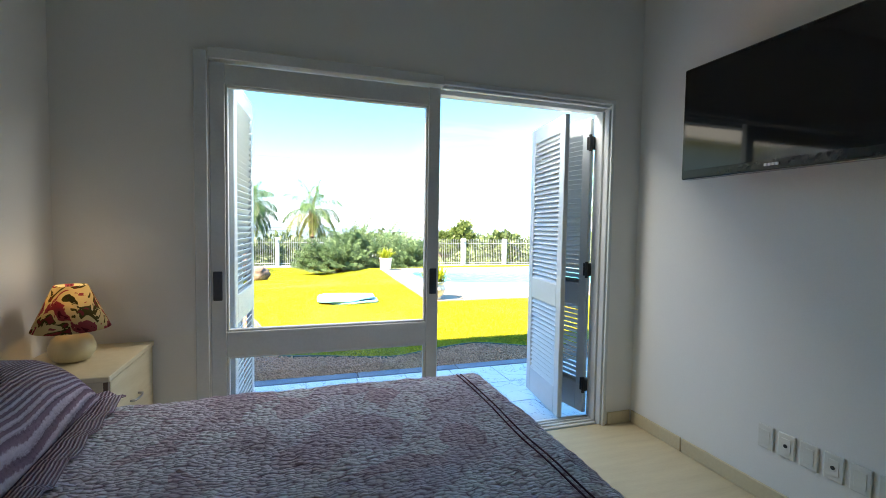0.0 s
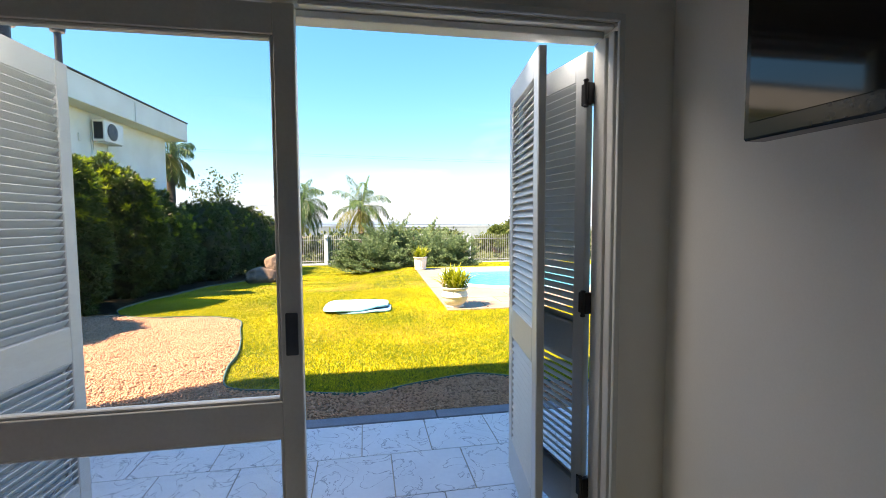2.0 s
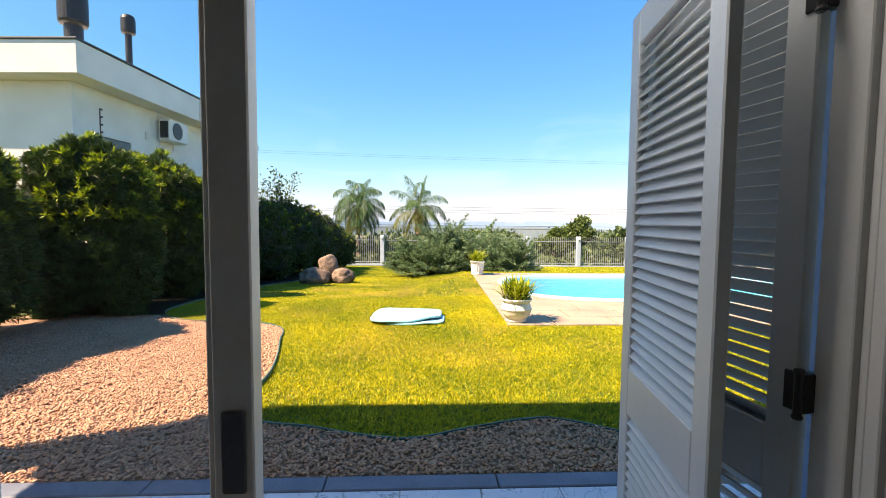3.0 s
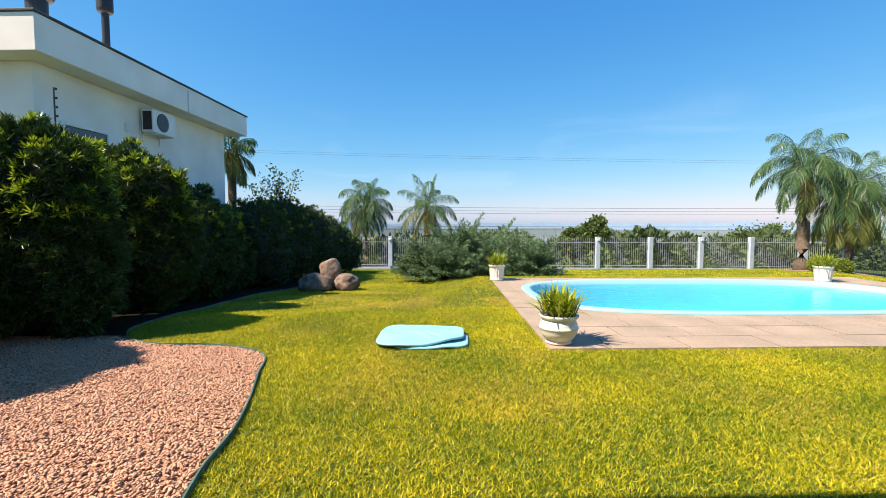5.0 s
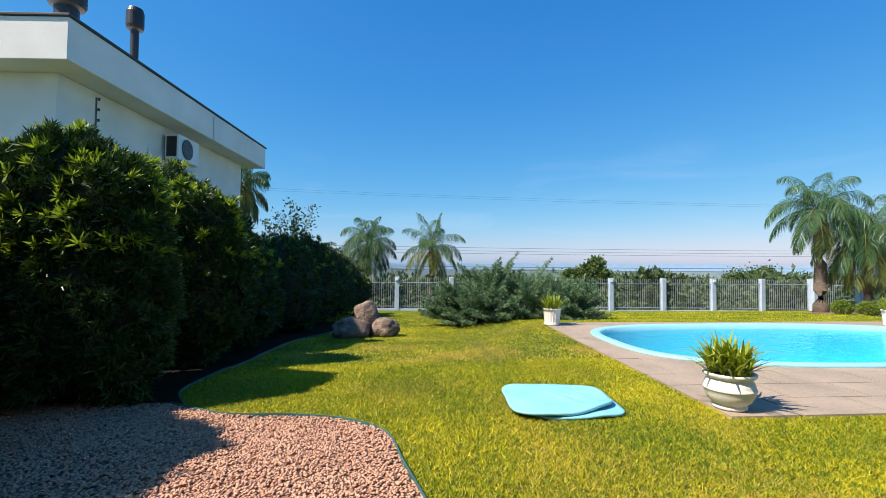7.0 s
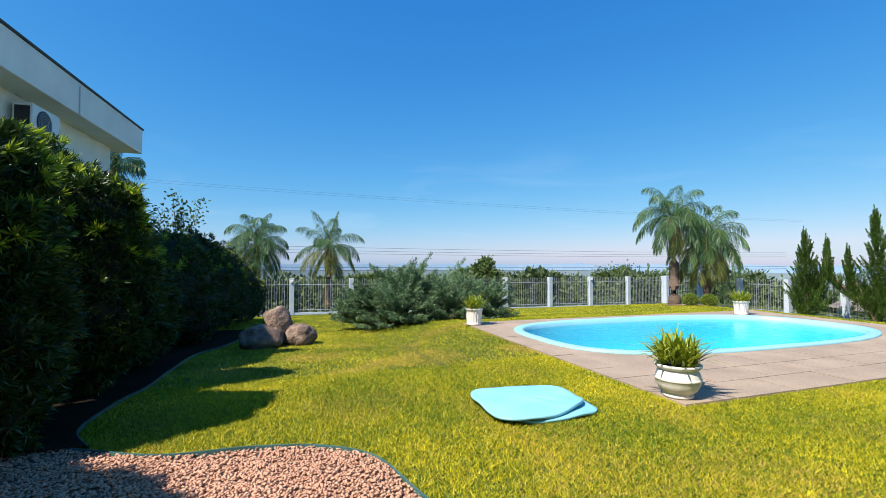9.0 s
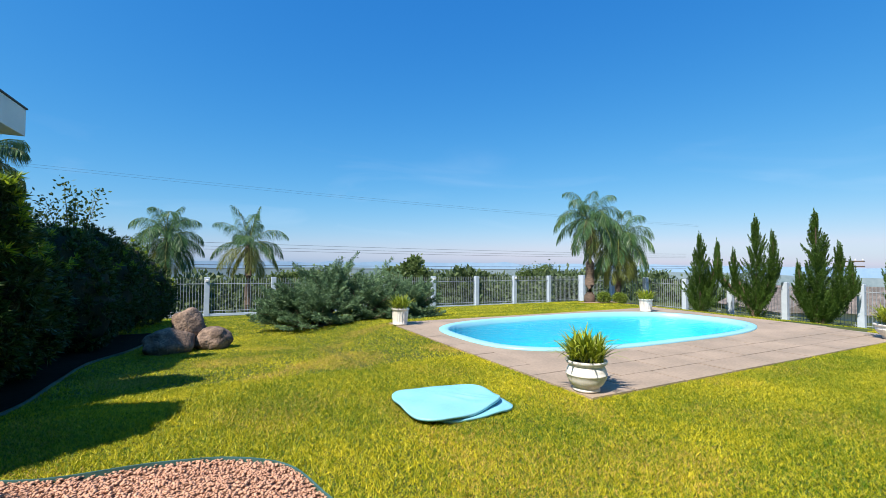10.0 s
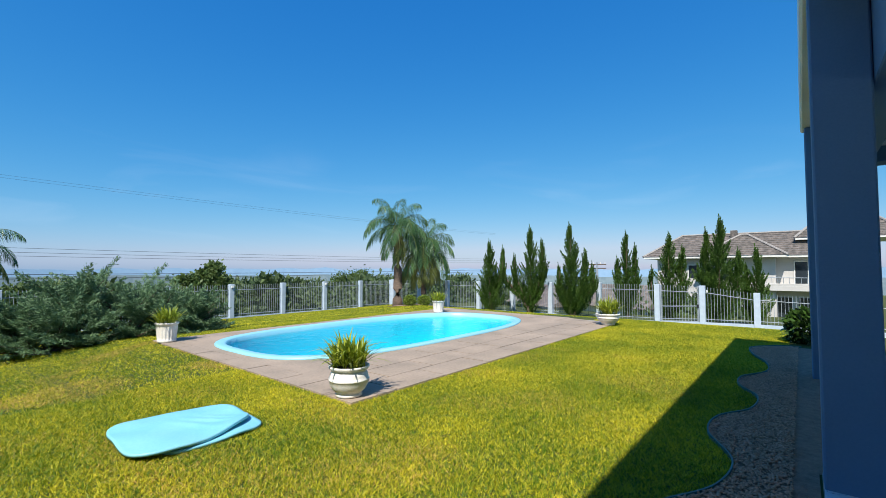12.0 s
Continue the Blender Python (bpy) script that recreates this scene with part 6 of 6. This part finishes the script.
def cottage(x, y, z, w, d, h, rz, seed):
    c = thing("small_house", x, y, z, "small pale house with a grey roof down the hill", "house", "houses down the hill", rz=rz)
    part("wall", box(-w / 2, -d / 2, -1, w / 2, d / 2, h), M_HOUSE, c)
    bm = bmesh.new()
    v = [bm.verts.new(p) for p in ((-w / 2 - .4, -d / 2 - .4, h), (w / 2 + .4, -d / 2 - .4, h), (w / 2 + .4, d / 2 + .4, h), (-w / 2 - .4, d / 2 + .4, h), (-w / 2 - .4, 0, h + 1.5), (w / 2 + .4, 0, h + 1.5))]
    for f in ((0, 1, 5, 4), (2, 3, 4, 5), (0, 4, 3), (1, 2, 5), (0, 3, 2, 1)):
        bm.faces.new([v[i] for i in f])
    part("roof", bm, M_ROOF, c)
    for k in range(2):
        part("window", box(-w / 4 + k * w / 2 - 0.5, -d / 2 - 0.03, 1.0, -w / 4 + k * w / 2 + 0.5, -d / 2 - 0.005, 2.1, 0.01), M_DARKGLASS, c)


cottage(34.0, 20.5, -3.6, 6, 5, 2.2, 60, 1)
cottage(33.0, 14.5, -3.4, 5, 4, 2.2, 75, 2)
cottage(-9.5, 62.0, -9.5, 7, 5, 7.5, 10, 3)


# ---- cables and poles ----
def cable(x0, y0, z0, x1, y1, z1, sag, rad=0.014):
    pts = []
    for k in range(25):
        t = k / 24
        pts.append((x0 + (x1 - x0) * t, y0 + (y1 - y0) * t, z0 + (z1 - z0) * t - sag * 4 * t * (1 - t)))
    tagged(part("power_cable", tube(pts, rad, 5), M_WIRE), "thin dark power cable strung across the view", "cable", "power cables")


for z in (7.7, 7.5):
    cable(-30, 48, z + 1.2, 62, 44, z - 0.4, 0.5, 0.006)
for z in (3.3, 3.0, 2.75):
    cable(-34, 46, z, 62, 46, z - 0.2, 0.35, 0.012)
for z in (1.35, 1.05):
    cable(-34, 46, z, 62, 46, z - 0.1, 0.25, 0.02)


def utility_pole(x, y, top):
    z = float(ground_z(x, y))
    p = thing("utility_pole", x, y, z, "grey concrete utility pole with crossarms", "utility pole")
    h = top - z
    part("shaft", lathe([(0.16, -0.3), (0.10, h)], 10), M_STEEL, p)
    for dz in (0.15, 0.55):
        part("crossarm", box(-0.08, -0.9, h - dz - 0.1, 0.08, 0.9, h - dz, 0.01), M_BARK, p)
    for k in (-0.8, -0.35, 0.35, 0.8):
        part("insulator", lathe([(0.03, h - 0.15), (0.05, h - 0.09), (0.02, h)], 8, centre=(0, k)), M_PLASTIC, p)


utility_pole(44.0, 20.6, 2.1)


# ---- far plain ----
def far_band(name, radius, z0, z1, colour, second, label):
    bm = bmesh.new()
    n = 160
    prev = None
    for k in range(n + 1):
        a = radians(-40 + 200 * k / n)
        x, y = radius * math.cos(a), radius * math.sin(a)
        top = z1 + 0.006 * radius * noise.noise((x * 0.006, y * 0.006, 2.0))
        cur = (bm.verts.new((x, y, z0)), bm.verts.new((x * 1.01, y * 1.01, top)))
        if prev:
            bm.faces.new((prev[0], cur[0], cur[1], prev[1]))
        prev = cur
    # distance haze is painted into the band's base colours
    m = shader(name + "_painted_haze", colour, 1.0, second=second, scale=0.02, fine=0.12, bump=0, spec=0.0)
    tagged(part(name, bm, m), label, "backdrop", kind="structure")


far_band("backdrop_far", 3600, -160, -1.0, (0.24, 0.36, 0.50), (0.20, 0.32, 0.46), "distant plain at the horizon with blue haze painted into its colour")
far_band("backdrop_near", 1500, -160, -20.0, (0.15, 0.215, 0.25), (0.24, 0.30, 0.33), "town and woods on the distant plain with haze painted into their colour")


# ---- paved pieces last: terrace tiles, kerb stones, patio slabs ----
def terrace():
    t = thing("terrace", 0, 2.9, 0, "terrace of white marbled square tiles with a slate kerb", "terrace", kind="structure")
    part("mortar_bed", box(-3.4, 0.0, -0.15, 3.36, 1.485, -0.004), M_GROUT, t)
    me = bpy.data.meshes.new("tile")
    bm = box(-0.2235, -0.2235, -0.012, 0.2235, 0.2235, 0.0, 0.0015)
    bm.to_mesh(me)
    bm.free()
    for j in range(3):
        yc = 4.385 - 0.2275 - j * 0.4525 - 2.9
        off = 0.89 if j % 2 == 0 else 0.62
        for i in range(-10, 15):
            xc = off + i * 0.4535 + 0.2268
            if -3.2 < xc < 3.3:
                put("tile", me, M_TILE, t, m=pose(xc, yc, 0.0, 0, 0, random.choice((0, 90, 180, 270))))
    meb = bpy.data.meshes.new("kerb_stone")
    bm = box(-0.496, -0.068, -0.15, 0.496, 0.068, 0.004, 0.006)
    bm.to_mesh(meb)
    bm.free()
    for i in range(-5, 1):
        put("kerb_stone", meb, M_KERB, t, m=pose(1.455 + 0.5 + i * 1.0, 1.56, 0.0))


terrace()


def patio():
    p = thing("patio", 2.3, 8.2, 0, "patio of large pinkish-grey stone slabs round the pool", "patio", kind="structure")
    ox, oy = 2.3, 8.2
    hole = pool_outline(0.01, 28)
    ring = (2.74, 9.95, 11.2, 14.56)

    def slab(outline):
        a = sum(q[0] for q in outline) / len(outline)
        b = sum(q[1] for q in outline) / len(outline)
        o = []
        for q in outline:
            d = math.hypot(q[0] - a, q[1] - b)
            k = (d - 0.014) / d
            o.append((a + (q[0] - a) * k - ox, b + (q[1] - b) * k - oy))
        bm = prism(o, -0.06, -0.002 + random.uniform(-0.002, 0.002))
        part("slab", bm, M_PATIO, p)

    def left(y):
        return 2.28 + 0.20 * (y - 8.4) / 6.55

    def near(x):
        return 8.36 + 0.04 * (x - 2.3) / 8.65
    part("mortar_bed", prism([(x - ox, y - oy) for x, y in ((2.30, 8.38), (10.9, 8.42), (11.85, 9.0), (11.9, 10.0), (2.4, 10.0))], -0.08, -0.02), M_GROUT, p)
    # bands of slabs before, behind and beside the pool
    ys = [0, 0.55, 1.1, 1.62]
    for r in range(3):
        x = 2.3
        k = r * 0.37
        first = True
        while x < 11.85:
            w = 0.72 + k if first else random.choice((0.95, 1.1, 1.3))
            first = False
            x1 = min(x + w, 11.9)
            if 11.9 - x1 < 0.3:
                x1 = 11.9
            y0a = near(x) + ys[r] if r == 0 else near(x) + (ring[1] - near(x)) * ys[r] / 1.62
            y0b = near(x1) + ys[r] if r == 0 else near(x1) + (ring[1] - near(x1)) * ys[r] / 1.62
            y1a = near(x) + (ring[1] - near(x)) * ys[r + 1] / 1.62
            y1b = near(x1) + (ring[1] - near(x1)) * ys[r + 1] / 1.62
            xa0 = left(y0a) if x == 2.3 else x
            xa1 = left(y1a) if x == 2.3 else x
            o = [(xa0, y0a), (x1, y0b), (x1, y1b), (xa1, y1a)]
            if x1 == 11.9:
                o[1], o[2] = (11.0 + 0.9 * r / 2.4, y0b), (11.0 + 0.9 * min(1, (r + 1) / 2.4), y1b)
            slab(o)
            x = x1
    for i in range(5):
        y0, y1 = ring[1] + (ring[3] - ring[1]) * i / 5, ring[1] + (ring[3] - ring[1]) * (i + 1) / 5
        slab([(left(y0), y0), (ring[0], y0), (ring[0], y1), (left(y1), y1)])
        slab([(ring[2], y0), (12.0 + 0.05 * i, y0), (12.05 + 0.05 * i, y1), (ring[2], y1)])
    for i in range(10):
        x0, x1 = 2.48 + 9.8 * i / 10, 2.48 + 9.8 * (i + 1) / 10
        slab([(x0, ring[3]), (x1, ring[3]), (x1, 14.95), (x0, 14.95)])

    def out_to(x, y):
        cx, cy = (ring[0] + ring[2]) / 2, (ring[1] + ring[3]) / 2
        dx, dy = x - cx, y - cy
        k = min((ring[2] - cx) / abs(dx) if dx else 9e9, (ring[3] - cy) / abs(dy) if dy else 9e9)
        return cx + dx * k, cy + dy * k
    # split the long sides so that the inner ring follows the pool
    pts = []
    n = len(hole)
    for i in range(n):
        a, b = hole[i], hole[(i + 1) % n]
        l = math.hypot(b[0] - a[0], b[1] - a[1])
        m = max(1, round(l / 0.9))
        for q in range(m):
            pts.append((a[0] + (b[0] - a[0]) * q / m, a[1] + (b[1] - a[1]) * q / m))
    corners = [(ring[2], ring[1]), (ring[2], ring[3]), (ring[0], ring[3]), (ring[0], ring[1])]
    n = len(pts)
    for i in range(n):
        a, b = pts[i], pts[(i + 1) % n]
        if math.hypot(b[0] - a[0], b[1] - a[1]) < 0.01:
            continue
        c, d = out_to(*b), out_to(*a)
        o = [a, b, c]
        if abs(c[0] - d[0]) > 1e-3 and abs(c[1] - d[1]) > 1e-3:
            o.append(min(corners, key=lambda q: math.hypot(q[0] - (c[0] + d[0]) / 2, q[1] - (c[1] + d[1]) / 2)))
        o.append(d)
        bm = prism([(x - ox, y - oy) for x, y in o], -0.06, -0.002)
        part("coping_slab", bm, M_PATIO, p)


patio()
